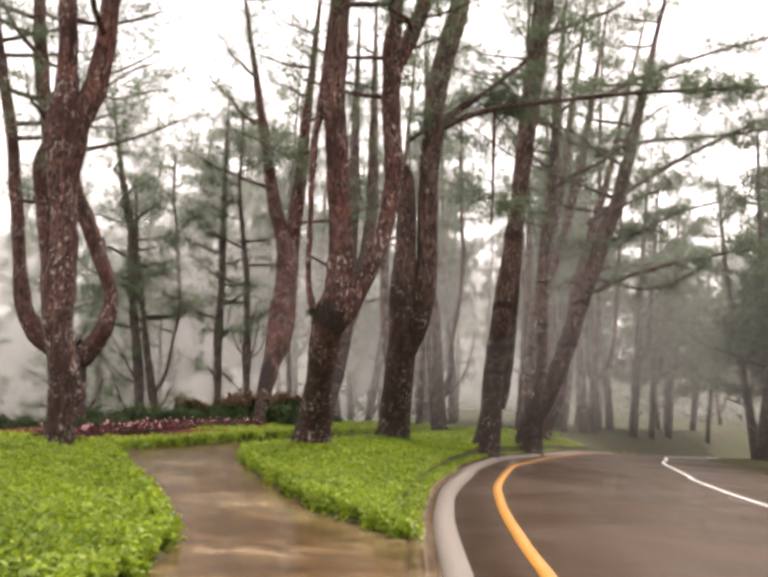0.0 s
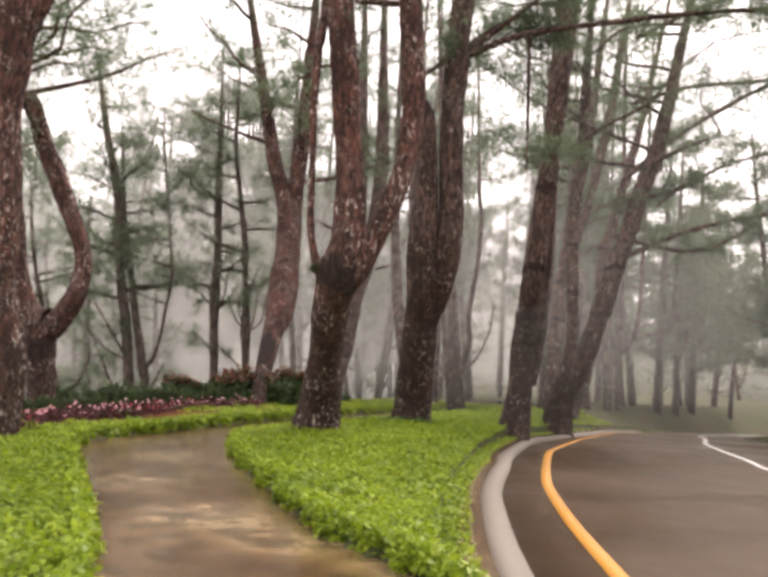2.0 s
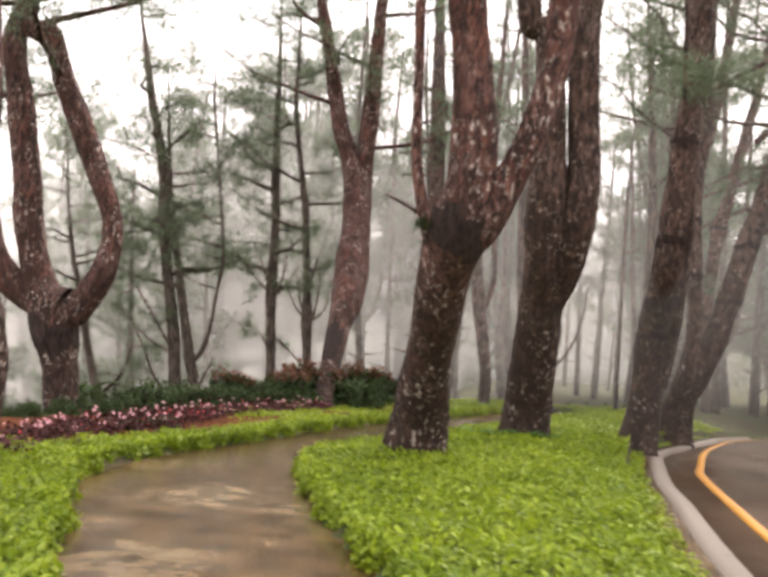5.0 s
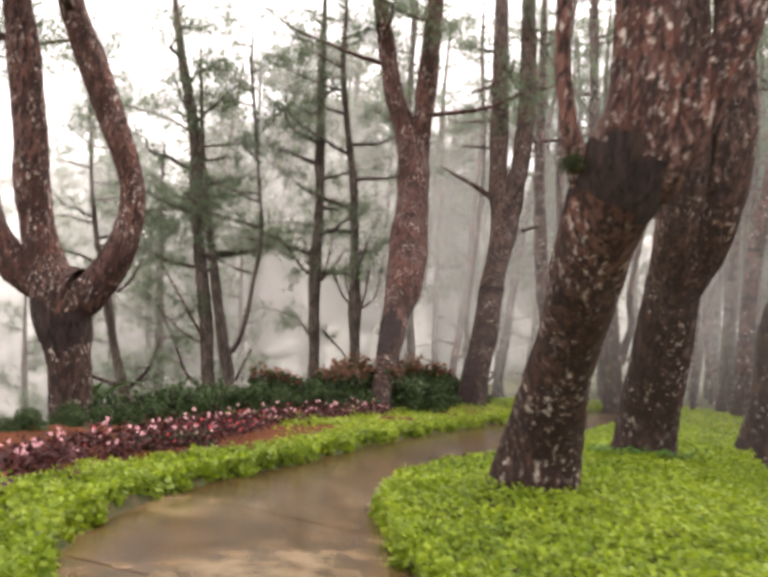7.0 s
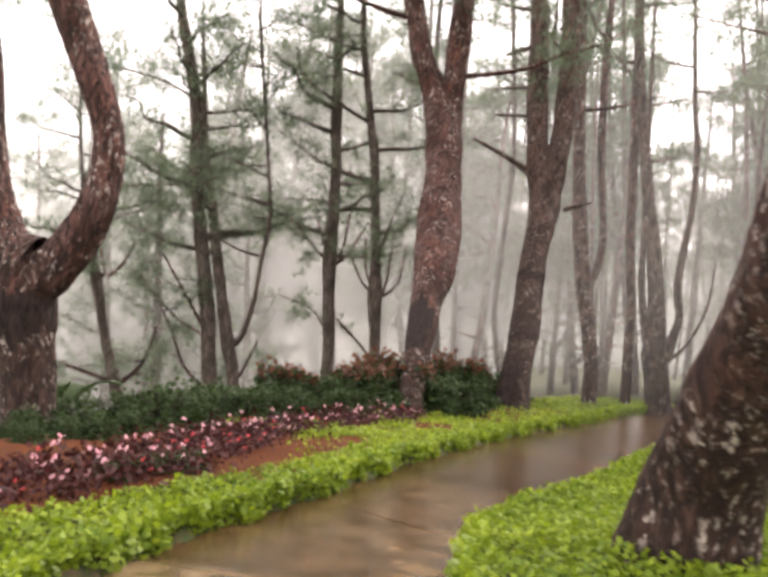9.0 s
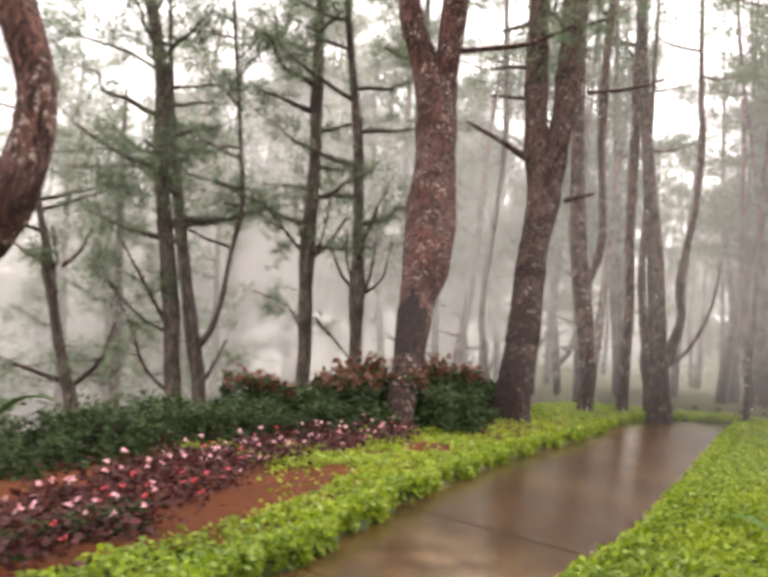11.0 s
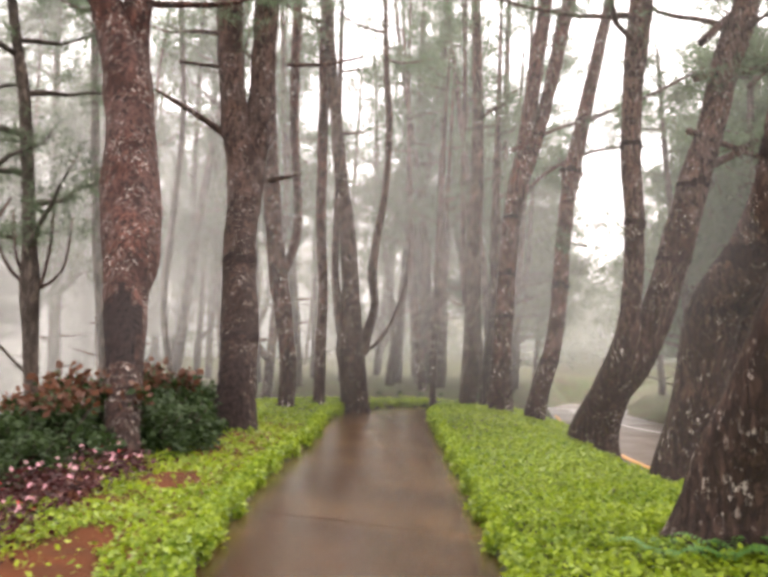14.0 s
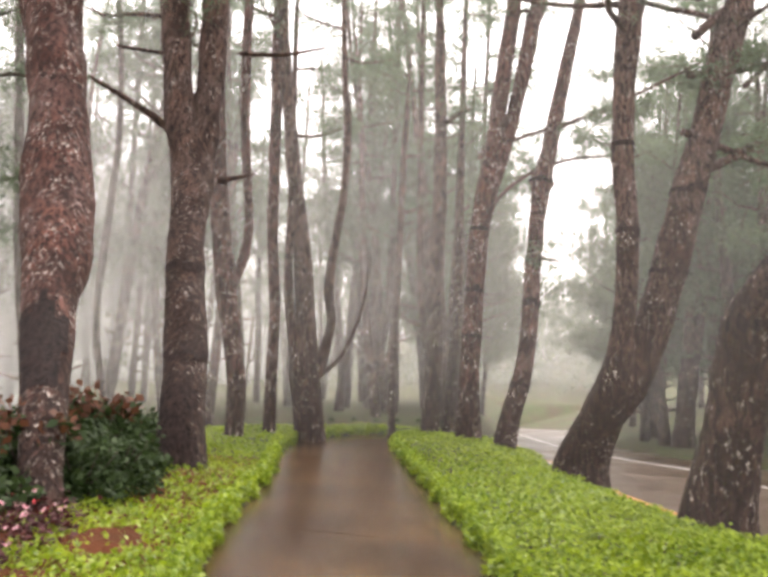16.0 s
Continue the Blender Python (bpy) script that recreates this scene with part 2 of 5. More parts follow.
def tube(nodes, sides, step, rough=0.0, flare=0.0, seed=0):
    """Vertices and faces of a limb; rough gives its bark plates, flare its spread at the foot."""
    c = curve_points(nodes, step)
    tangent = np.gradient(c[:, :3], axis=0)
    tangent /= np.linalg.norm(tangent, axis=1, keepdims=True) + 1e-9
    side = np.cross(tangent, (0.0, 1.0, 0.0))
    side /= np.linalg.norm(side, axis=1, keepdims=True) + 1e-9
    up = np.cross(side, tangent)
    angle = np.linspace(0, 2 * math.pi, sides, endpoint=False)
    verts = []
    foot = c[0, 2]
    for (x, y, z, r), s, u in zip(c, side, up):
        for k, an in enumerate(angle):
            way = s * math.cos(an) + u * math.sin(an)
            rr = r
            if rough:
                place = Vector((x + way[0] * r, y + way[1] * r, z * 0.4)) * 11.0
                rr += rough * 1.6 * (abs(noise.noise(place)) - 0.25 + 0.5 * noise.noise(place * 2.3)) * min(1.0, r / 0.12)
                rr += r * 0.16 * noise.noise(Vector((x, y, z * 1.5 + seed)) + Vector(way) * 0.8)
            if flare:
                h = max(0.0, z - foot)
                rr += r * flare * math.exp(-h / 0.28) * (0.55 + 0.45 * math.sin(an * 5 + seed * 2.1) + 0.25 * math.sin(an * 3 + seed))
            verts.append((x + way[0] * rr, y + way[1] * rr, z + way[2] * rr))
    n = len(c)
    faces = [(i * sides + k, i * sides + (k + 1) % sides, (i + 1) * sides + (k + 1) % sides, (i + 1) * sides + k) for i in range(n - 1) for k in range(sides)]
    faces.append(tuple(range((n - 1) * sides, n * sides)))
    return verts, faces


def tufts(centres, rng, needles=16, length=0.2, width=0.016):
    """Needle tufts: bursts of thin blades round each centre."""
    centres = np.asarray(centres, float)
    m = len(centres) * needles
    way = rng.normal(size=(m, 3)) + (0, 0, 0.25)
    way /= np.linalg.norm(way, axis=1, keepdims=True)
    side = np.cross(way, rng.normal(size=(m, 3)))
    side /= np.linalg.norm(side, axis=1, keepdims=True)
    c = np.repeat(centres, needles, axis=0) + rng.normal(size=(m, 3)) * length * 0.3
    ln = length * rng.uniform(0.6, 1.25, (m, 1))
    w = width * rng.uniform(0.7, 1.3, (m, 1))
    verts = np.stack([c - side * w * 0.5, c + side * w * 0.5, c + way * ln - (0, 0, 0.02)], 1).reshape(-1, 3)
    return verts, np.arange(m * 3).reshape(-1, 3)


# ---- plan of the ground ----
PATH_RIGHT = [(1.13, -8), (1.13, -4), (1.13, 0), (1.13, 3), (1.13, 5.2), (1.12, 6.1), (1.04, 6.68), (0.83, 7.05), (0.48, 7.62), (0.12, 8.28), (-0.22, 9.22), (-0.47, 10.1), (-0.78, 11.0), (-1.04, 11.8), (-1.38, 13.0), (-1.61, 14.1), (-1.64, 14.8), (-1.52, 15.7), (-1.14, 16.66), (-0.77, 17.56), (-0.44, 18.47), (-0.2, 19.27), (0.44, 21.17), (1.08, 23.17), (1.83, 25.47), (3.13, 29.47), (3.8, 31.2), (4.6, 32.3), (6.6, 33.5)]
PATH_LEFT = [(-0.55, -8), (-0.55, -4), (-0.55, 0), (-0.55, 3), (-0.58, 5.3), (-0.71, 6.2), (-1.08, 7.3), (-1.35, 8.06), (-1.78, 9.1), (-2.04, 9.7), (-2.29, 10.4), (-2.61, 11.2), (-3.02, 12.2), (-3.2, 13.0), (-3.23, 13.9), (-3.06, 14.95), (-2.79, 16.1), (-2.56, 17.2), (-2.31, 18.5), (-1.92, 19.9), (-1.36, 21.9), (-0.53, 24.2), (0.02, 25.8), (0.92, 28.9), (1.85, 31.2), (3.2, 33.0), (6.2, 34.8)]
KERB = [(1.17, -8), (1.17, -4), (1.17, 0), (1.17, 3), (1.17, 5.4), (1.2, 8.0), (1.32, 10.2), (1.4, 11.2), (1.58, 12.6), (1.85, 14.4), (2.07, 16.1), (2.58, 18.8), (3.07, 21.2), (3.6, 23.0), (4.85, 26.2), (5.9, 28.6), (8.2, 34), (12, 42.5), (20, 58), (40, 90)]
ROAD_FAR = [(10.5, -8), (10.6, 15), (11.2, 26), (12.4, 33), (17.3, 44), (26, 58), (48, 90)]


def smooth_line(points, step=0.25):
    return curve_points([(x, y, 0.0, 0.0) for x, y in points], step)[:, :2]


RIGHT, LEFT, KERB_LINE, FAR_LINE = (smooth_line(p) for p in (PATH_RIGHT, PATH_LEFT, KERB, ROAD_FAR))


def inside(x, y, polygon):
    hit = np.zeros(x.shape, bool)
    for (x0, y0), (x1, y1) in zip(polygon, np.roll(polygon, -1, axis=0)):
        cross = (y0 > y) != (y1 > y)
        hit ^= cross & (x < (x1 - x0) * (y - y0) / (y1 - y0 + 1e-12) + x0)
    return hit


def away(x, y, line):
    """Distance from points to a line."""
    best = np.full(x.shape, 1e9)
    for (x0, y0), (x1, y1) in zip(line, line[1:]):
        dx, dy = x1 - x0, y1 - y0
        s = np.clip(((x - x0) * dx + (y - y0) * dy) / (dx * dx + dy * dy + 1e-9), 0, 1)
        best = np.minimum(best, np.hypot(x - x0 - s * dx, y - y0 - s * dy))
    return best


def rise(a, b, v):
    s = np.clip((v - a) / (b - a), 0, 1)
    return s * s * (3 - 2 * s)


PATH_POLY = np.vstack([smooth_line(PATH_RIGHT, 0.8), smooth_line(PATH_LEFT, 0.8)[::-1]])
KERB_COARSE = smooth_line(KERB, 1.2)
ROAD_POLY = np.vstack([KERB_COARSE, smooth_line(ROAD_FAR, 4.0)[::-1]])
ISLAND_POLY = np.vstack([RIGHT[RIGHT[:, 1] > 6.8], [(7.0, 33.4)], KERB_LINE[(KERB_LINE[:, 1] > 6.6) & (KERB_LINE[:, 1] < 32.6)][::-1] - (0.1, 0)])


def path_level(y):
    return 0.03 * rise(6, 14, y) + 0.07 * rise(12, 26, y)


def road_level(y):
    return -0.06 - 0.22 * rise(12, 30, y) - 0.035 * np.maximum(0, y - 30)


def wave(x, y, k, seed):
    return np.sin(x * k + seed) * np.cos(y * k * 0.83 + seed * 1.7) * 0.6 + np.sin((x + y) * k * 0.47 + seed * 2.3) * 0.4


def left_of_path(x, y):
    """How far to the left of the path's left edge."""
    edge = np.interp(y, LEFT[:, 1], LEFT[:, 0])
    return edge - x


def land(x, y):
    """Height of the open ground: the lawn berm, the flower bed, the slope down to the valley."""
    x, y = np.asarray(x, float), np.asarray(y, float)
    base = path_level(y)
    dp, dk = away(x, y, PATH_POLY), away(x, y, KERB_COARSE)
    left = left_of_path(x, y)
    berm = 0.05 + 0.05 * rise(0, 0.5, dp) + 0.06 * rise(0.2, 1.4, np.minimum(dp, dk))
    for mx, my, mh in ((-0.61, 14.7, 0.05), (0.7, 17.95, 0.04), (-1.27, 24.3, 0.08)):
        berm = berm + mh * np.exp(-((x - mx) ** 2 + (y - my) ** 2) / 0.6)
    right = rise(0, 1, (x - np.interp(y, KERB_LINE[:, 1], KERB_LINE[:, 0])) * 2 + 2)
    z = base + berm * (1 - 0.6 * right)
    z = z + (road_level(y) + 0.12 - z) * rise(-2.5, 1, x - np.interp(y, KERB_LINE[:, 1], KERB_LINE[:, 0])) * rise(16, 30, y)
    drop = rise(2.0, 9.0, left) * 1.6 + rise(6, 40, left) * 9.0
    z = z - drop * rise(6, 16, y) - drop * 0.25 * (1 - rise(6, 16, y))
    hill = rise(85, 190, y) * 13.0 * (0.35 + 0.65 * rise(-70, 5, x)) * (1 + 0.2 * wave(x, y, 0.03, 1.0)) + rise(13, 60, x - 0.2 * np.maximum(0, y - 30)) * 6.0
    z = z + hill + wave(x, y, 1.7, 0.4) * 0.015 + wave(x, y, 0.3, 2.0) * 0.12 * rise(3, 12, np.minimum(dp, dk))
    z = np.where((dk < 0.34) & (y < 30), np.minimum(z, road_level(y) + 0.03), z)
    z = np.where(inside(x, y, ROAD_POLY), road_level(y) - 0.05, z)
    return np.where(inside(x, y, PATH_POLY), base - 0.05, z)


def ground_sheet():
    xs = np.unique(np.round(np.concatenate([np.arange(-9, 9.01, 0.12), np.arange(9, 30, 1.0), -np.arange(9, 40, 1.0), np.geomspace(30, 1600, 16), -np.geomspace(40, 1600, 16)]), 3))
    ys = np.unique(np.round(np.concatenate([np.arange(2, 36.01, 0.12), np.arange(36, 80, 1.0), np.geomspace(80, 1600, 16), -np.geomspace(2, 1600, 20)]), 3))
    X, Y = np.meshgrid(xs, ys)
    Z = land(X.ravel(), Y.ravel())
    v = np.stack([X.ravel(), Y.ravel(), Z], 1)
    w = len(xs)
    i = (np.arange(len(ys) - 1)[:, None] * w + np.arange(w - 1)[None]).ravel()
    ob = array_object("ground", v, np.stack([i, i + 1, i + w + 1, i + w], 1), GROUND)
    ob.data.polygons.foreach_set("use_smooth", [True] * len(ob.data.polygons))
    return tagged(ob, "dark forest soil with leaf litter sloping to the valley", "ground", kind="structure")


ground_sheet()


def strip(name, a, b, level, lift, material, label, category, thick=0.12, cuts=6):
    """A slab between two lines, with sides that go down."""
    n = 160
    ta = np.linspace(0, 1, n)

    def even(line):
        d = np.r_[0, np.cumsum(np.linalg.norm(np.diff(line, axis=0), axis=1))]
        return np.stack([np.interp(ta * d[-1], d, line[:, k]) for k in (0, 1)], 1)

    a, b = even(a), even(b)
    rows = []
    for k in range(cuts + 1):
        p = a + (b - a) * k / cuts
        rows.append(np.c_[p, level(p[:, 1]) + lift])
    rows = [rows[0] - (0, 0, thick), *rows, rows[-1] - (0, 0, thick)]
    v = np.concatenate(rows)
    i = (np.arange(len(rows) - 1)[:, None] * n + np.arange(n - 1)[None]).ravel()
    ob = array_object(name, v, np.stack([i, i + n, i + n + 1, i + 1], 1), material)
    return tagged(ob, label, category, kind="structure")


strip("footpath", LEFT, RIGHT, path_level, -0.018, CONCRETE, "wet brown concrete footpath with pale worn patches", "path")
strip("road", KERB_LINE + (0.2, 0), FAR_LINE, road_level, 0.0, ASPHALT, "wet brown-grey asphalt road curving into the mist", "road", cuts=16)


def offset(line, d):
    t = np.gradient(line, axis=0)
    t /= np.linalg.norm(t, axis=1, keepdims=True)
    return line + np.stack([t[:, 1], -t[:, 0]], 1) * d


strip("kerb", KERB_LINE, offset(KERB_LINE, 0.2), road_level, 0.065, KERB_MAT, "pale worn concrete kerb along the road", "kerb", thick=0.2, cuts=2)
strip("kerb_backing", offset(KERB_LINE, -0.2), KERB_LINE - (0.004, 0), road_level, 0.085, CONCRETE, "narrow tan concrete strip behind the kerb", "path edge", thick=0.2, cuts=1)
YEL = smooth_line([(1.88, -8), (1.9, -4), (1.9, 0), (1.92, 6), (1.97, 8.2), (2.05, 10), (2.2, 12), (2.35, 13.3), (2.75, 15.9), (3.2, 18.5), (3.55, 19.9), (5.17, 25.6), (7.3, 31), (10, 37), (14, 45)])
strip("yellow_edge_line", offset(YEL, -0.06), offset(YEL, 0.06), road_level, 0.006, YELLOW, "worn yellow paint line along the road edge", "road marking", thick=0.004, cuts=1)
WHT = smooth_line([(5.6, -8), (5.7, 4), (5.94, 12.5), (6.5, 17.2), (7.05, 19.6), (8.5, 26.4), (9.3, 28.9), (10.7, 33.8), (14, 42), (19.5, 54)])
strip("white_centre_line", offset(WHT, -0.06), offset(WHT, 0.06), road_level, 0.006, WHITE, "white paint line on the asphalt road", "road marking", thick=0.004, cuts=1)


# ---- old pines, stem by stem: (x, y, z, radius) ----
def limb(name, nodes, material, tree, sides, step, rough, flare=0.0, seed=0, label=""):
    v, f = tube(nodes, sides, step, rough, flare, seed)
    return mesh_object(name, v, f, material, tree, label)


def bough_nodes(rng, start, turn, length, lift, r):
    """A branch that leaves the stem and curves upward."""
    out = []
    for s in np.linspace(0, 1, 6):
        d = length * s
        bend = turn + rng.normal() * 0.10
        out.append((start[0] + math.cos(bend) * d * 0.92, start[1] + math.sin(bend) * d * 0.92, start[2] + lift * d * (0.4 + 0.6 * s) + rng.normal() * 0.03 * length * s, r * (1 - 0.82 * s)))
    return out


def stem_at(nodes, z):
    a = np.array(nodes)
    k = np.argsort(a[:, 2])
    return [float(np.interp(z, a[k, 2], a[k, j])) for j in range(4)]


def grow(tree, rng, stem, z0, z1, count, length, lift, material, centres, density=1.0, bare=0.35):
    """Boughs on a stem between two heights; the places of their needle tufts go to centres."""
    for k in range(count):
        z = z0 + (z1 - z0) * (k + rng.uniform(0, 0.9)) / count
        x, y, _, r = stem_at(stem, z)
        ln = length * rng.uniform(0.65, 1.2) * (1.15 - 0.7 * (z - z0) / max(1.0, z1 - z0))
        nodes = bough_nodes(rng, (x, y, z), rng.uniform(0, 2 * math.pi), ln, lift * rng.uniform(0.4, 1.3), min(0.05, r * 0.5) + 0.008)
        v, f = tube(nodes, 4, 0.55)
        mesh_object("branch", v, f, material, tree)
        for _ in range(int(ln * 19 * density)):
            s = rng.uniform(bare, 1.0)
            i = min(4, int(s * 5))
            p = np.array(nodes[i][:3]) + (np.array(nodes[i + 1][:3]) - np.array(nodes[i][:3])) * (s * 5 - i)
            centres.append(p + rng.normal(size=3) * (0.10 * ln + 0.12) * (0.9, 0.9, 0.55))


def top_of(stem, rng, reach):
    """Carry a stem on above the last traced node."""
    a, b = np.array(stem[-2]), np.array(stem[-1])
    way = (b - a)[:3] / (np.linalg.norm((b - a)[:3]) + 1e-9)
    way = way * 0.6 + np.array((rng.normal() * 0.1, rng.normal() * 0.1, 1.0)) * 0.4
    return [*stem, *[(*(b[:3] + way * reach * s), b[3] * (1 - 0.85 * s)) for s in (0.33, 0.66, 1.0)]]


def old_pine(stems, label, seed, material=BARK, group="old pines along the path", top=7.0, crown=(9, 2.6), sides=22, rough=0.010, flare=0.14, twigs=0, low=None):
    rng = np.random.default_rng(seed)
    x, y, z, r = stems[0][0]
    foot = float(land(np.array([x]), np.array([y]))[0])
    tree = tagged(new("pine_tree"), label, "tree", group)
    tree.location = (x, y, foot)
    place = Matrix.Translation((-x, -y, -foot))
    stems = [list(map(tuple, s)) for s in stems]
    stems[0] = [(x, y, foot - 0.25, r * 1.05), *[n for n in stems[0] if n[2] > foot + 0.05]]
    centres = []
    for k, s in enumerate(stems):
        thick = max(n[3] for n in s)
        full = top_of(s, rng, top * (1.0 if thick > 0.09 else 0.4)) if s[-1][2] > 4 else s
        limb("trunk" if k == 0 else "limb", full, material, tree, sides if thick > 0.08 else 10, 0.07 if thick > 0.1 else 0.12, rough if thick > 0.06 else rough * 0.4, flare if k == 0 else 0.0, seed + k)
        if s[-1][2] > 4:
            zt = full[-1][2]
            grow(tree, rng, full, low or max(s[-1][2] * 0.75, zt - top * 1.1), zt, crown[0], crown[1], 0.35, material, centres)
            if twigs:
                grow(tree, rng, full, 2.5, s[-1][2], twigs, 1.3, 0.15, material, [], bare=1.0)
    if centres:
        v, f = tufts(centres, rng)
        tagged(array_object("crown", v, f, NEEDLES, tree), "grey-green pine needle tufts", kind="stuff")
    for c in tree.children:
        c.matrix_parent_inverse = Matrix.Identity(4)
        c.data.transform(place)
    return tree


old_pine([
    [(-3.66, 11.90, 0.08, 0.183), (-3.69, 11.90, 0.56, 0.204), (-3.71, 11.90, 1.02, 0.231), (-3.83, 11.90, 1.55, 0.206), (-3.91, 11.90, 1.94, 0.220), (-3.91, 11.90, 2.35, 0.221), (-3.91, 11.90, 2.89, 0.189), (-3.99, 11.90, 3.57, 0.190), (-4.03, 11.90, 4.27, 0.259), (-4.05, 11.90, 4.69, 0.261), (-4.12, 11.90, 5.33, 0.152), (-4.17, 11.90, 5.98, 0.132), (-4.22, 11.90, 6.41, 0.125)],
    [(-3.96, 11.90, 4.34, 0.205), (-3.86, 11.90, 4.70, 0.178), (-3.70, 11.90, 5.14, 0.158), (-3.62, 11.90, 5.72, 0.145), (-3.60, 11.90, 6.45, 0.132)],
], "old pine with a knotted trunk forking high beside the lawn", 11, BARK)
pine_t1 = old_pine([
    [(-5.53, 17.70, -0.10, 0.235), (-5.62, 17.70, 0.43, 0.243), (-5.70, 17.70, 0.90, 0.244), (-5.80, 17.70, 1.30, 0.313), (-6.01, 17.70, 1.76, 0.246), (-6.20, 17.70, 2.24, 0.199), (-6.33, 17.70, 2.79, 0.207), (-6.43, 17.70, 3.48, 0.194), (-6.65, 17.70, 4.54, 0.189), (-6.82, 17.70, 5.40, 0.176), (-6.68, 17.70, 6.05, 0.160), (-6.97, 17.70, 7.08, 0.153)],
    [(-5.76, 17.70, 1.40, 0.245), (-5.50, 17.70, 1.62, 0.218), (-5.28, 17.70, 1.95, 0.191), (-5.15, 17.70, 2.30, 0.164), (-5.11, 17.70, 2.71, 0.137), (-5.18, 17.70, 3.05, 0.137), (-5.40, 17.70, 3.53, 0.151), (-5.72, 17.70, 4.22, 0.173), (-6.03, 17.70, 4.85, 0.153), (-6.32, 17.70, 5.56, 0.140), (-6.56, 17.70, 5.54, 0.134), (-6.86, 17.70, 6.56, 0.127)],
    [(-5.70, 17.70, 1.59, 0.294), (-6.16, 17.70, 1.72, 0.235), (-6.57, 17.70, 1.99, 0.197), (-6.84, 17.70, 2.42, 0.168), (-7.00, 17.70, 3.11, 0.149), (-7.13, 17.70, 3.91, 0.140), (-7.30, 17.70, 4.92, 0.130), (-7.49, 17.70, 5.94, 0.121), (-7.75, 17.70, 6.98, 0.112), (-8.07, 17.70, 8.24, 0.103)],
], "old pine forking low into curved candelabra limbs", 12, BARK, crown=(13, 3.0), low=4.6)
pine_t2 = old_pine([
    [(-0.61, 14.69, 0.25, 0.301), (-0.55, 14.53, 0.58, 0.266), (-0.50, 14.21, 0.96, 0.235), (-0.45, 13.94, 1.27, 0.224), (-0.41, 13.63, 1.61, 0.230), (-0.34, 13.34, 1.95, 0.236), (-0.26, 13.11, 2.24, 0.254), (-0.18, 13.00, 2.55, 0.224), (-0.17, 12.99, 2.94, 0.202), (-0.20, 12.98, 3.45, 0.175), (-0.27, 12.98, 4.02, 0.164), (-0.33, 12.97, 4.60, 0.171), (-0.43, 12.95, 5.47, 0.185), (-0.44, 12.94, 6.31, 0.164), (-0.45, 12.93, 7.09, 0.150)],
    [(-0.19, 13.16, 2.17, 0.193), (-0.05, 13.05, 2.33, 0.179), (0.11, 13.00, 2.62, 0.145), (0.27, 12.99, 2.97, 0.129), (0.41, 12.98, 3.43, 0.124), (0.49, 12.98, 3.95, 0.124), (0.52, 12.97, 4.53, 0.136), (0.41, 12.95, 5.82, 0.141), (0.57, 12.94, 6.29, 0.119), (0.73, 12.93, 6.76, 0.120), (0.84, 12.93, 7.16, 0.120)],
    [(-0.37, 13.19, 2.13, 0.136), (-0.47, 13.12, 2.23, 0.102), (-0.57, 13.00, 2.44, 0.056), (-0.64, 12.99, 2.86, 0.045), (-0.67, 12.98, 3.60, 0.045), (-0.69, 12.97, 4.29, 0.051), (-0.68, 12.96, 4.99, 0.057), (-0.64, 12.96, 5.35, 0.057)],
    [(0.40, 12.95, 5.74, 0.082), (0.31, 12.94, 6.28, 0.067), (0.36, 12.93, 6.74, 0.060), (0.45, 12.93, 7.14, 0.053)],
], "leaning old pine with a low fork on the lawn island", 13, BARK, flare=0.4)
pine_t3 = old_pine([
    [(0.70, 17.92, 0.26, 0.341), (0.73, 17.74, 0.62, 0.305), (0.76, 17.50, 1.10, 0.285), (0.78, 17.25, 1.57, 0.281), (0.78, 17.01, 2.03, 0.262), (0.76, 16.70, 2.61, 0.242), (0.75, 16.55, 3.20, 0.241), (0.75, 16.54, 3.81, 0.211), (0.71, 16.54, 4.58, 0.182), (0.64, 16.53, 5.35, 0.160), (0.45, 16.53, 5.38, 0.149), (0.37, 16.52, 6.33, 0.141), (0.32, 16.51, 7.60, 0.132), (0.30, 16.50, 8.78, 0.124)],
    [(0.86, 17.01, 2.03, 0.200), (0.99, 16.87, 2.30, 0.199), (1.09, 16.69, 2.63, 0.212), (1.16, 16.55, 3.07, 0.210), (1.18, 16.54, 3.60, 0.203), (1.14, 16.54, 4.37, 0.189), (1.12, 16.53, 5.14, 0.190), (1.13, 16.53, 5.92, 0.191), (1.13, 16.52, 6.57, 0.197), (1.22, 16.51, 7.35, 0.189), (1.37, 16.51, 8.05, 0.189), (1.52, 16.50, 8.85, 0.190)],
], "old pine with two upright stems and flaking bark on the lawn", 14, BARK_GREY, flare=0.6)
LIMBS_T3 = [
    [(1.20, 16.52, 6.24, 0.066), (2.20, 16.52, 6.68, 0.057), (3.59, 16.52, 6.95, 0.047), (4.98, 16.52, 7.17, 0.042), (7.47, 16.51, 7.43, 0.028)],
    [(1.11, 16.52, 6.18, 0.047), (2.09, 16.52, 7.01, 0.042), (2.89, 16.51, 7.74, 0.038), (3.52, 16.50, 8.56, 0.028)],
    [(0.65, 16.52, 5.96, 0.042), (1.28, 16.52, 6.43, 0.042), (1.82, 16.52, 6.85, 0.033)],
    [(2.29, 16.52, 6.68, 0.033), (2.32, 16.53, 5.68, 0.028), (2.34, 16.54, 4.45, 0.019)],
]
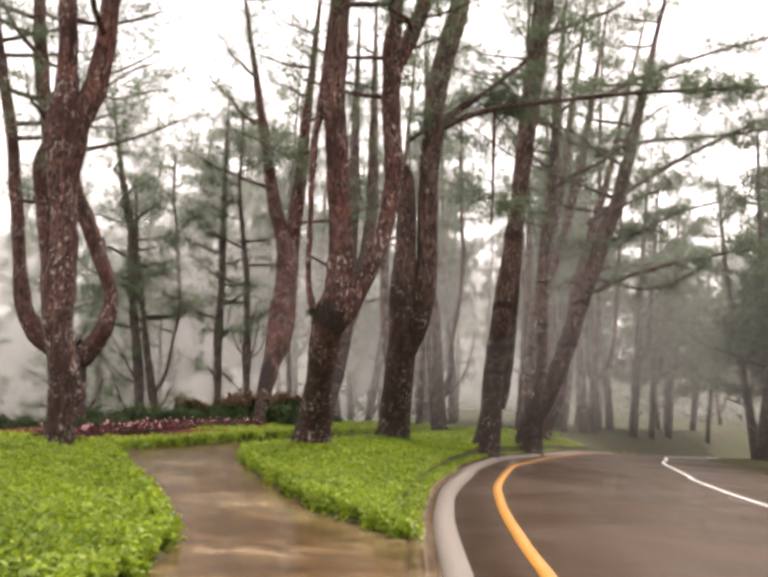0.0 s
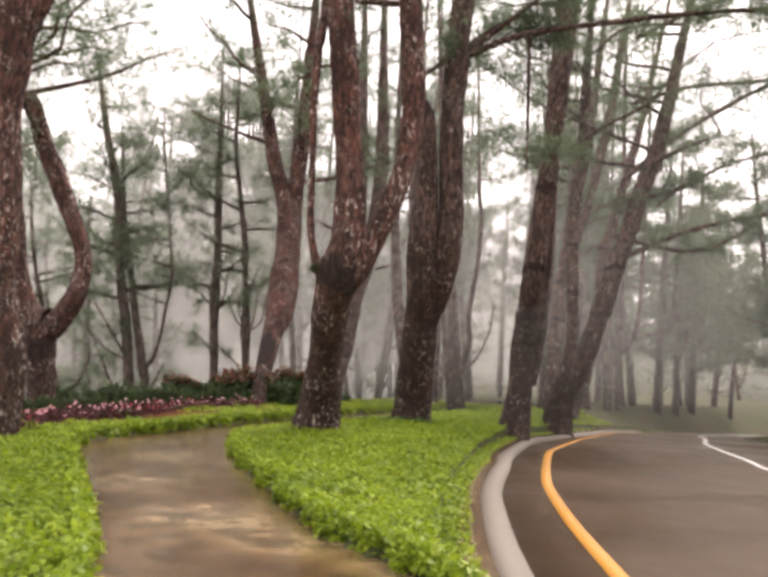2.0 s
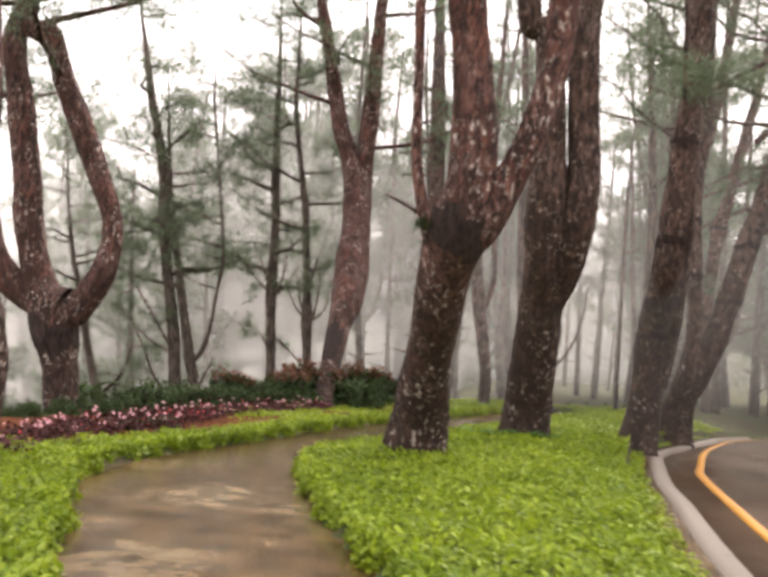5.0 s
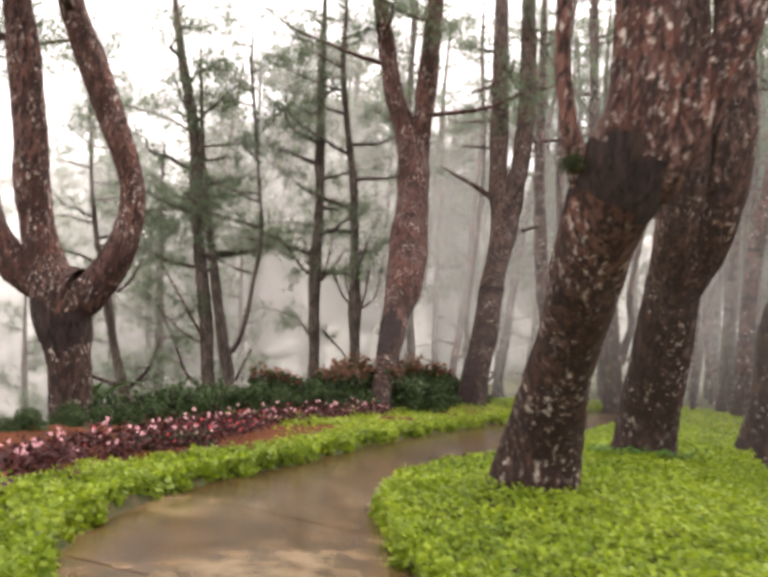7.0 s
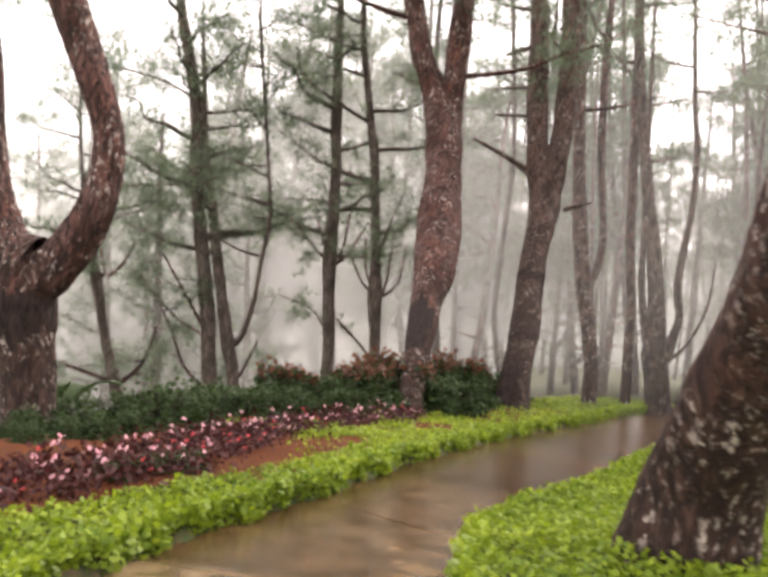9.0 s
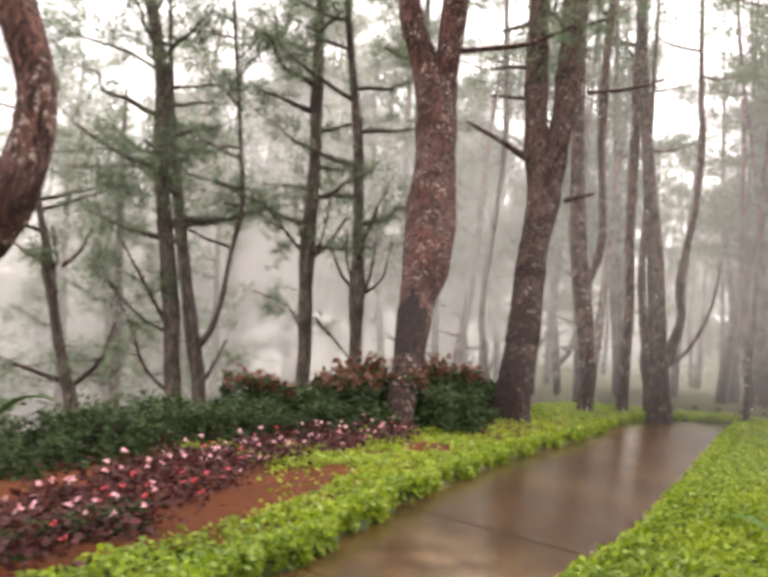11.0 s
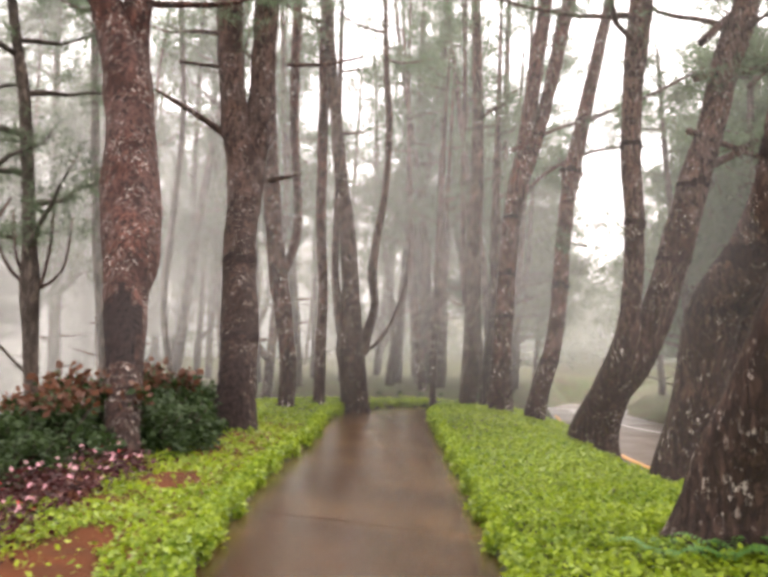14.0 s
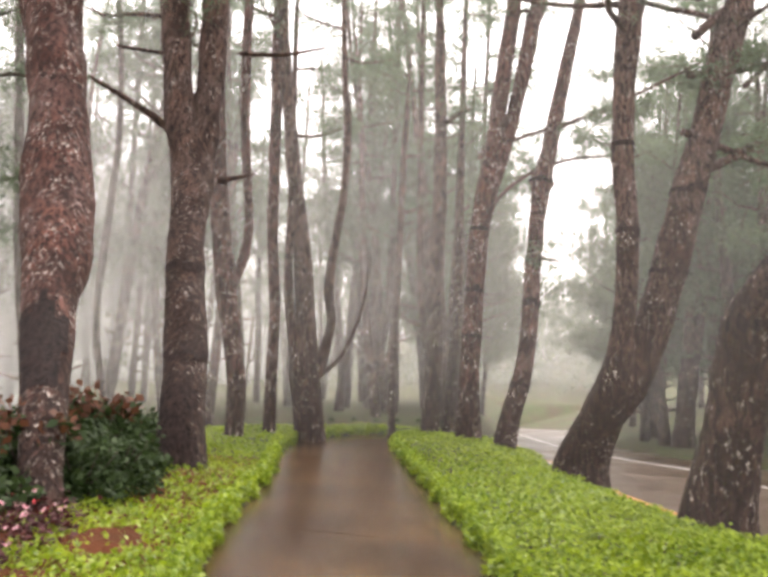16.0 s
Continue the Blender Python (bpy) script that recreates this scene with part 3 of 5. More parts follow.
pine_t4 = old_pine([
    [(2.90, 21.38, 0.17, 0.318), (2.95, 21.22, 0.84, 0.267), (2.98, 20.97, 1.83, 0.255), (2.97, 20.42, 2.38, 0.238), (3.00, 20.00, 3.29, 0.215), (3.12, 20.00, 4.62, 0.198), (3.21, 20.00, 5.59, 0.189), (3.31, 20.00, 6.57, 0.190), (3.25, 20.00, 6.09, 0.201), (3.33, 20.00, 7.02, 0.203), (3.42, 20.00, 8.19, 0.227), (3.52, 20.00, 9.38, 0.228), (3.63, 20.00, 10.58, 0.230)],
    [(3.15, 21.18, 1.05, 0.148), (3.24, 21.04, 1.65, 0.137), (3.25, 20.59, 2.21, 0.125), (3.25, 20.08, 3.12, 0.103), (3.27, 20.00, 4.16, 0.094), (3.31, 20.00, 5.31, 0.085)],
], "tall pine with ringed bark scars at the road kerb", 15, BARK_GREY, flare=0.6, crown=(10, 3.2), low=8.5)
pine_t5 = old_pine([
    [(4.56, 25.95, 0.20, 0.383), (4.61, 25.59, 0.86, 0.315), (4.63, 25.31, 1.39, 0.251), (4.68, 25.23, 1.98, 0.162), (4.68, 25.14, 2.64, 0.147), (4.66, 25.10, 3.45, 0.155), (4.61, 25.11, 4.19, 0.148), (4.59, 25.12, 4.94, 0.148), (4.64, 25.12, 5.71, 0.164), (4.71, 25.13, 6.49, 0.173), (4.75, 25.14, 6.88, 0.166)],
    [(4.70, 25.55, 0.94, 0.255), (4.86, 25.30, 1.40, 0.267), (5.14, 25.22, 2.08, 0.246), (5.33, 25.13, 2.75, 0.239), (5.56, 25.11, 3.60, 0.240), (5.82, 25.11, 4.46, 0.228), (6.05, 25.12, 5.18, 0.230), (6.27, 25.13, 5.92, 0.216), (6.50, 25.13, 6.67, 0.218), (6.69, 25.14, 7.18, 0.212)],
], "pine with a straight and a leaning stem above the road", 16, BARK_GREY, flare=0.35, crown=(18, 4.5))
LIMBS_T5 = [
    [(5.82, 25.13, 6.35, 0.070), (7.17, 25.14, 7.56, 0.063), (8.82, 25.15, 8.67, 0.057), (10.88, 25.16, 9.81, 0.035)],
    [(5.48, 25.11, 4.14, 0.069), (7.25, 25.12, 5.02, 0.062), (8.87, 25.12, 5.54, 0.049), (11.34, 25.13, 6.11, 0.028)],
    [(5.97, 25.15, 8.36, 0.063), (7.42, 25.15, 8.88, 0.057), (9.24, 25.16, 9.13, 0.042), (11.32, 25.16, 9.54, 0.028)],
    [(6.06, 25.16, 10.12, 0.064), (7.51, 25.17, 10.94, 0.057), (9.19, 25.18, 11.63, 0.043), (11.31, 25.18, 12.34, 0.029)],
    [(5.71, 25.13, 5.77, 0.056), (7.07, 25.13, 6.13, 0.049), (8.58, 25.14, 6.94, 0.034), (10.50, 25.14, 7.47, 0.021)],
    [(5.60, 25.12, 4.92, 0.056), (7.66, 25.11, 4.62, 0.041), (9.30, 25.12, 5.42, 0.034)],
    [(6.32, 25.11, 4.60, 0.031), (6.87, 25.12, 4.91, 0.032), (7.78, 25.12, 5.16, 0.029)],
    [(6.71, 25.12, 5.74, 0.033), (7.15, 25.13, 6.10, 0.029), (7.92, 25.13, 6.47, 0.026)],
    [(4.66, 25.12, 5.26, 0.020), (5.53, 25.13, 5.76, 0.021), (6.38, 25.13, 6.25, 0.018)],
]
pine_p1 = old_pine([
    [(-2.65, 21.93, 0.22, 0.182), (-2.64, 22.23, 0.51, 0.166), (-2.64, 22.60, 0.85, 0.183), (-2.64, 23.00, 1.23, 0.202), (-2.64, 23.39, 1.60, 0.221), (-2.63, 23.74, 1.94, 0.251), (-2.61, 24.16, 2.36, 0.324), (-2.61, 24.69, 2.89, 0.365), (-2.64, 25.05, 3.44, 0.358), (-2.66, 25.37, 4.01, 0.318), (-2.77, 25.95, 5.05, 0.315), (-2.98, 26.20, 5.80, 0.245), (-3.16, 26.20, 6.25, 0.214), (-3.32, 26.20, 6.70, 0.199)],
    [(-2.73, 25.85, 4.87, 0.268), (-2.68, 26.16, 5.42, 0.229), (-2.65, 26.20, 5.99, 0.207), (-2.62, 26.20, 6.78, 0.208)],
], "old pine with flaking lichen-spotted bark at the flower bed", 19, BARK)
pine_p2 = old_pine([
    [(-1.26, 24.41, 0.32, 0.244), (-1.21, 24.82, 0.78, 0.247), (-1.15, 25.27, 1.27, 0.245), (-1.09, 25.76, 1.80, 0.249), (-1.04, 26.29, 2.39, 0.246), (-0.98, 26.84, 3.10, 0.243), (-0.89, 27.31, 3.70, 0.275), (-0.85, 27.66, 4.15, 0.298), (-0.99, 27.88, 4.83, 0.231), (-1.04, 28.08, 5.52, 0.218), (-1.08, 28.31, 6.34, 0.214), (-1.12, 28.50, 7.25, 0.217)],
    [(-0.78, 27.67, 4.16, 0.236), (-0.65, 27.89, 4.87, 0.209), (-0.56, 28.12, 5.68, 0.196), (-0.52, 28.36, 6.51, 0.209), (-0.49, 28.50, 7.34, 0.211)],
], "thick pine forking into two stems beside the hedge", 20, BARK_GREY, flare=0.25, crown=(5, 1.7))
LIMBS_P2 = [
    [(-1.11, 27.85, 4.73, 0.069), (-1.60, 27.94, 5.05, 0.051), (-2.30, 28.05, 5.43, 0.029)],
    [(-0.47, 27.55, 4.01, 0.047), (0.07, 27.70, 4.21, 0.026)],
    [(-0.13, 28.26, 6.17, 0.040), (0.57, 28.29, 6.28, 0.031), (1.25, 28.36, 6.53, 0.020)],
    [(-1.17, 28.21, 5.97, 0.035), (-1.93, 28.21, 5.98, 0.022)],
    [(-1.26, 28.50, 7.49, 0.045), (-1.80, 28.50, 7.31, 0.027)],
]
old_pine([
    [(0.51, 30.31, 0.34, 0.158), (0.51, 30.32, 1.10, 0.158), (0.40, 30.33, 1.93, 0.159), (0.30, 30.34, 2.49, 0.168), (0.23, 30.35, 2.86, 0.187), (0.14, 30.36, 3.61, 0.169), (0.07, 30.37, 4.27, 0.160), (-0.00, 30.39, 5.22, 0.141), (-0.07, 30.41, 6.37, 0.133)],
    [(0.29, 30.35, 2.77, 0.131), (0.43, 30.35, 3.01, 0.094), (0.55, 30.36, 3.40, 0.085), (0.60, 30.37, 3.93, 0.076), (0.53, 30.38, 4.79, 0.076), (0.45, 30.40, 5.75, 0.086), (0.42, 30.42, 7.21, 0.086), (0.44, 30.44, 8.21, 0.087)],
], "pine with a hooked side stem at the path", 21, BARK, crown=(5, 1.7))
old_pine([
    [(1.48, 31.80, 0.21, 0.122), (1.48, 31.80, 1.51, 0.113), (1.49, 31.80, 2.54, 0.103), (1.38, 31.80, 4.08, 0.114), (1.36, 31.80, 5.65, 0.114), (1.32, 31.80, 7.24, 0.115), (1.29, 31.80, 8.84, 0.105)],
], "straight slim pine at the path", 22, BARK, top=6.0, sides=12, rough=0.01, flare=0.2, crown=(5, 1.7))
pine_q = old_pine([
    [(2.19, 31.50, 0.17, 0.284), (2.11, 31.50, 0.92, 0.285), (2.04, 31.50, 1.53, 0.275), (2.00, 31.50, 2.55, 0.194), (1.92, 31.50, 3.57, 0.174), (1.77, 31.50, 4.59, 0.154), (1.62, 31.50, 5.62, 0.134), (1.46, 31.50, 6.86, 0.124), (1.32, 31.50, 8.10, 0.114)],
    [(1.97, 31.50, 1.32, 0.152), (1.77, 31.50, 2.13, 0.102), (1.65, 31.50, 3.14, 0.081), (1.65, 31.50, 4.58, 0.072), (1.61, 31.50, 6.14, 0.062)],
    [(2.25, 31.50, 1.33, 0.163), (2.45, 31.50, 1.95, 0.103), (2.54, 31.50, 2.37, 0.093), (2.46, 31.50, 2.98, 0.093), (2.54, 31.50, 3.82, 0.083), (2.69, 31.50, 4.88, 0.073), (2.72, 31.50, 6.26, 0.073), (2.62, 31.50, 7.32, 0.063)],
], "candelabra pine with three upturned stems in the mist", 23, BARK_GREY, top=6.0, sides=12, rough=0.01, flare=0.2, crown=(5, 1.7))
LIMBS_Q = [
    [(2.24, 31.50, 1.25, 0.045), (2.75, 31.50, 1.72, 0.040), (3.15, 31.50, 2.65, 0.030), (3.28, 31.50, 3.68, 0.026)],
]
pine_s3 = old_pine([
    [(5.57, 30.21, 0.11, 0.210), (5.81, 30.26, 0.76, 0.202), (6.04, 30.31, 1.37, 0.183), (6.21, 30.37, 2.19, 0.164), (6.31, 30.45, 3.24, 0.166), (6.44, 30.54, 4.31, 0.157), (6.57, 30.60, 5.18, 0.190), (6.61, 30.62, 5.38, 0.244), (6.66, 30.63, 5.57, 0.181), (6.84, 30.69, 6.30, 0.161), (7.11, 30.77, 7.34, 0.152), (7.38, 30.85, 8.40, 0.132), (7.64, 30.90, 9.47, 0.111)],
], "slender pine with a round burl on the lawn", 24, BARK, crown=(3, 1.2))
LIMBS_S3 = [
    [(6.28, 30.50, 3.84, 0.040), (6.97, 30.49, 3.78, 0.026)],
    [(6.88, 30.70, 6.49, 0.036), (7.69, 30.74, 6.91, 0.026), (8.56, 30.78, 7.41, 0.016)],
]
pine_s4 = old_pine([
    [(5.05, 30.60, 0.12, 0.274), (5.08, 30.63, 1.13, 0.204), (5.12, 30.65, 2.15, 0.184), (5.18, 30.67, 3.19, 0.175), (5.26, 30.69, 4.24, 0.197), (5.41, 30.71, 5.10, 0.219), (5.52, 30.73, 5.85, 0.158), (5.68, 30.75, 6.95, 0.159), (5.84, 30.78, 8.06, 0.160), (6.00, 30.80, 9.19, 0.150)],
    [(5.44, 30.71, 4.99, 0.157), (5.69, 30.73, 5.66, 0.137), (5.92, 30.74, 6.43, 0.138), (6.20, 30.77, 7.56, 0.150), (6.42, 30.79, 8.70, 0.162), (6.57, 30.80, 9.27, 0.163)],
], "pine with two ascending stems at the lawn edge", 25, BARK, crown=(3, 1.2))
LIMBS_S4 = [
    [(5.23, 30.73, 5.74, 0.051), (6.14, 30.74, 6.26, 0.041), (7.33, 30.75, 6.76, 0.032), (8.81, 30.77, 7.44, 0.022)],
    [(5.14, 30.70, 4.29, 0.045), (6.03, 30.72, 5.31, 0.041), (7.33, 30.73, 5.96, 0.032), (9.05, 30.74, 6.24, 0.022)],
]
old_pine([
    [(5.12, 32.50, 0.18, 0.211), (5.16, 32.50, 1.65, 0.179), (5.17, 32.50, 2.77, 0.169), (5.18, 32.50, 4.13, 0.158), (5.20, 32.50, 5.62, 0.148), (5.16, 32.50, 7.35, 0.126)],
    [(5.54, 32.50, 0.15, 0.146), (5.62, 32.50, 1.66, 0.124), (5.69, 32.50, 2.80, 0.113), (5.69, 32.50, 4.51, 0.102)],
], "pair of upright pine stems in the mist", 26, BARK_GREY, crown=(3, 1.2), top=6.0, sides=12, rough=0.01, flare=0.2)
old_pine([
    [(4.45, 33.00, 0.16, 0.077), (4.44, 33.00, 1.67, 0.078), (4.49, 33.00, 3.23, 0.067), (4.51, 33.00, 4.81, 0.068), (4.53, 33.00, 6.40, 0.056)],
], "thin pine stem in the mist", 27, BARK_GREY, top=6.0, sides=12, rough=0.01, flare=0.2, crown=(3, 1.0))
pine_h = old_pine([
    [(-7.00, 27.40, -0.34, 0.160), (-7.13, 27.40, 0.45, 0.152), (-7.25, 27.40, 1.43, 0.153), (-7.43, 27.40, 2.41, 0.144), (-7.61, 27.40, 3.41, 0.136), (-7.76, 27.40, 4.32, 0.137), (-7.86, 27.40, 5.52, 0.128), (-8.12, 27.40, 6.63, 0.120), (-8.33, 27.40, 7.38, 0.111)],
    [(-6.55, 27.40, -0.30, 0.124), (-6.67, 27.40, 0.48, 0.125), (-6.79, 27.40, 0.90, 0.134), (-6.98, 27.40, 1.72, 0.117), (-7.17, 27.40, 2.61, 0.108), (-7.33, 27.40, 3.42, 0.100), (-7.49, 27.40, 4.24, 0.091), (-7.66, 27.40, 5.15, 0.073)],
    [(-6.76, 27.40, 0.88, 0.071), (-6.54, 27.40, 1.12, 0.062), (-6.36, 27.40, 1.76, 0.054), (-6.28, 27.40, 2.57, 0.045), (-6.17, 27.40, 3.48, 0.045), (-6.31, 27.40, 4.66, 0.036), (-6.51, 27.40, 6.03, 0.036), (-6.72, 27.40, 7.42, 0.037)],
], "young dark pine clump on the valley slope", 28, BARK_DARK, group="young pines on the slope", top=3.0, crown=(13, 2.1), sides=12, rough=0.008, flare=0.2, low=2.6)
LIMBS_H = [
    [(-7.17, 27.40, 0.99, 0.040), (-7.75, 27.40, 1.85, 0.032), (-8.30, 27.40, 2.64, 0.023)],
    [(-7.13, 27.40, 0.01, 0.040), (-7.63, 27.40, 0.41, 0.031), (-7.97, 27.40, 1.11, 0.023), (-8.42, 27.40, 1.90, 0.018)],
    [(-7.26, 27.40, 1.06, 0.031), (-7.90, 27.40, 1.38, 0.023), (-8.72, 27.40, 2.15, 0.018)],
    [(-7.29, 27.40, 4.24, 0.037), (-7.94, 27.40, 4.08, 0.027), (-9.56, 27.40, 3.94, 0.018)],
    [(-6.52, 27.40, 0.32, 0.035), (-6.36, 27.40, 0.68, 0.027), (-6.20, 27.40, 1.06, 0.018)],
    [(-7.74, 27.40, 5.52, 0.037), (-7.13, 27.40, 5.59, 0.023), (-6.66, 27.40, 5.66, 0.013)],
    [(-7.74, 27.40, 5.71, 0.032), (-8.59, 27.40, 6.14, 0.023), (-9.59, 27.40, 6.40, 0.018)],
]
pine_f = old_pine([
    [(-4.75, 27.30, 0.41, 0.131), (-4.77, 27.30, 1.15, 0.123), (-4.85, 27.30, 2.02, 0.123), (-4.88, 27.30, 2.66, 0.150), (-4.90, 27.30, 3.44, 0.124), (-4.90, 27.30, 4.43, 0.107), (-4.99, 27.30, 5.60, 0.116), (-5.03, 27.30, 6.50, 0.098), (-5.07, 27.30, 7.42, 0.081)],
], "young pine with whorled branches on the valley slope", 29, BARK_DARK, group="young pines on the slope", top=3.0, crown=(16, 2.0), sides=12, rough=0.008, flare=0.2, low=2.6)
LIMBS_F = [
    [(-4.84, 27.30, 2.64, 0.040), (-5.15, 27.30, 2.89, 0.031), (-5.53, 27.30, 3.31, 0.022), (-5.93, 27.30, 3.74, 0.018)],
    [(-4.82, 27.30, 2.65, 0.035), (-5.01, 27.30, 2.98, 0.026), (-5.19, 27.30, 3.51, 0.018)],
    [(-4.75, 27.30, 2.65, 0.035), (-4.52, 27.30, 2.89, 0.026), (-4.24, 27.30, 3.39, 0.018)],
    [(-4.73, 27.30, 2.65, 0.031), (-4.62, 27.30, 3.10, 0.022), (-4.54, 27.30, 3.82, 0.018)],
    [(-4.85, 27.30, 1.32, 0.022), (-5.15, 27.30, 1.74, 0.018), (-5.79, 27.30, 1.96, 0.014)],
    [(-4.65, 27.30, 1.59, 0.026), (-4.21, 27.30, 1.18, 0.022), (-3.94, 27.30, 0.90, 0.018)],
]
pine_i = old_pine([
    [(-3.77, 26.90, 0.45, 0.110), (-3.82, 26.90, 1.21, 0.102), (-3.88, 26.90, 2.03, 0.136), (-3.94, 26.90, 2.91, 0.094), (-4.02, 26.90, 3.77, 0.094), (-4.10, 26.90, 4.64, 0.086), (-4.33, 26.90, 5.95, 0.069), (-4.53, 26.90, 7.28, 0.061)],
], "young pine with upswept whorled branches behind the hedge", 30, BARK_DARK, group="young pines on the slope", top=3.0, crown=(16, 2.0), sides=12, rough=0.008, flare=0.2, low=2.6)
LIMBS_I = [
    [(-3.86, 26.90, 2.06, 0.034), (-4.15, 26.90, 2.30, 0.025), (-4.41, 26.90, 2.80, 0.017)],
    [(-3.85, 26.90, 2.06, 0.030), (-4.08, 26.90, 2.48, 0.022), (-4.17, 26.90, 3.16, 0.013)],
    [(-3.77, 26.90, 2.06, 0.030), (-3.47, 26.90, 2.34, 0.022), (-3.37, 26.90, 3.11, 0.013)],
    [(-3.76, 26.90, 2.07, 0.030), (-3.66, 26.90, 2.58, 0.022), (-3.62, 26.90, 3.36, 0.013)],
]
pine_j = old_pine([
    [(-9.12, 28.00, -0.83, 0.131), (-9.29, 28.00, -0.06, 0.131), (-9.53, 28.00, 0.64, 0.104), (-9.75, 28.00, 1.38, 0.095), (-9.91, 28.00, 1.99, 0.123), (-10.07, 28.00, 2.70, 0.076), (-10.28, 28.00, 3.36, 0.067), (-10.52, 28.00, 4.61, 0.048)],
], "young pine with a low fork on the valley slope", 31, BARK_DARK, group="young pines on the slope", top=3.0, crown=(16, 2.0), sides=12, rough=0.008, flare=0.2, low=2.6)
LIMBS_J = [
    [(-9.31, 28.00, -0.04, 0.056), (-9.87, 28.00, 0.10, 0.042), (-10.69, 28.00, 0.32, 0.029)],
    [(-9.17, 28.00, -0.03, 0.056), (-8.81, 28.00, 0.32, 0.042), (-8.61, 28.00, 0.79, 0.033), (-8.52, 28.00, 1.18, 0.028)],
    [(-9.77, 28.00, 2.14, 0.043), (-10.29, 28.00, 2.31, 0.033), (-10.82, 28.00, 2.60, 0.024)],
    [(-9.67, 28.00, 2.14, 0.042), (-9.35, 28.00, 2.45, 0.033), (-9.14, 28.00, 2.94, 0.024)],
    [(-9.75, 28.00, 2.19, 0.033), (-9.94, 28.00, 2.89, 0.024)],
]
old_pine([
    [(-2.74, 29.50, 0.33, 0.098), (-2.97, 29.50, 2.28, 0.089), (-3.11, 29.50, 3.76, 0.080), (-3.21, 29.50, 5.27, 0.070), (-3.32, 29.50, 7.30, 0.061)],
], "thin straight pine behind the hedge", 32, BARK_DARK, top=6.0, sides=12, rough=0.01, flare=0.2, crown=(5, 1.7))
old_pine([
    [(-1.40, 33.00, 0.38, 0.081), (-1.68, 33.00, 2.10, 0.070), (-1.61, 33.00, 3.75, 0.070), (-1.49, 33.00, 5.65, 0.065), (-1.53, 33.00, 7.33, 0.059), (-1.73, 33.00, 9.75, 0.054)],
], "thin crooked pine in the mist", 33, BARK_DARK, top=6.0, sides=12, rough=0.01, flare=0.2, crown=(5, 1.7))

old_pine([
    [(15.58, 37.30, -0.40, 0.353), (15.67, 37.30, 0.50, 0.310), (15.79, 37.30, 1.54, 0.297), (15.93, 37.30, 2.73, 0.299), (16.20, 37.30, 4.25, 0.316), (16.39, 37.30, 6.09, 0.304), (16.55, 37.30, 8.12, 0.276), (16.63, 37.30, 10.18, 0.232)],
    [(16.14, 37.30, 3.64, 0.150), (16.61, 37.30, 4.88, 0.137), (17.38, 37.30, 6.18, 0.108), (18.18, 37.30, 7.52, 0.094)],
], "tall dark pine with spreading boughs across the road", 34, BARK_GREY, group="pines across the road", top=5.0, sides=12, rough=0.01, flare=0.2, crown=(22, 3.6), low=3.2)
old_pine([
    [(14.41, 33.60, -0.40, 0.227), (14.66, 33.60, 0.54, 0.203), (14.91, 33.60, 1.69, 0.192), (15.04, 33.60, 2.85, 0.194), (15.13, 33.60, 4.41, 0.169), (15.21, 33.60, 6.27, 0.144)],
], "slim dark pine standing across the road", 35, BARK_GREY, group="pines across the road", top=5.0, sides=12, rough=0.01, flare=0.2, crown=(20, 3.2), low=3.0)


# ---- charred hollow and ringed scars, raised from the trunk's own surface ----
def charred(name, low, high):
    n = Nodes(name)
    g = n.noise(n.coords((1, 1, 0.3)), 22.0, 6, 0.75)
    g = n.ramp(g, [(0.38, (0, 0, 0)), (0.62, (1, 1, 1))])
    return n.surface(n.mix(g, low, high), 0.9, n.bump(g, 0.9, 0.03))


CHAR, SCAR = charred("charred_wood", (0.012, 0.007, 0.006), (0.05, 0.027, 0.022)), charred("dark_scar_bark", (0.012, 0.007, 0.006), (0.065, 0.036, 0.028))


def bark_patch(tree, name, trunk, keep, lift, material, label):
    """The faces of a trunk or limb that keep() picks, set a little proud of it."""
    stems = [c for c in tree.children if c.name.split(".")[0] == ("limb" if trunk else "trunk")]
    me = sorted(stems, key=lambda c: c.name)[max(0, trunk - 1)].data
    verts, faces, index = [], [], {}
    for p in me.polygons:
        if len(p.vertices) == 4 and keep(p.center + tree.location, -p.normal):
            for i in p.vertices:
                if i not in index:
                    index[i] = len(verts)
                    verts.append(me.vertices[i].co - me.vertices[i].normal * lift)
            faces.append([index[i] for i in p.vertices])
    mesh_object(name, verts, faces, material, tree, label)


def ring(tree, trunk, z, tall):
    bark_patch(tree, "bark_ring", trunk, lambda c, n: abs(c.z - z + 0.03 * math.sin(c.x * 23)) < tall, 0.016, SCAR, "dark ringed bark scar")


def hollow(c, n):
    return n.y < 0.15 and ((c.z - HOLLOW_Z + 0.05 * math.sin(c.x * 31)) / 0.40) ** 2 + (n.x + 0.25) ** 2 / 0.75 < 1.0 + 0.15 * math.sin(c.z * 17)


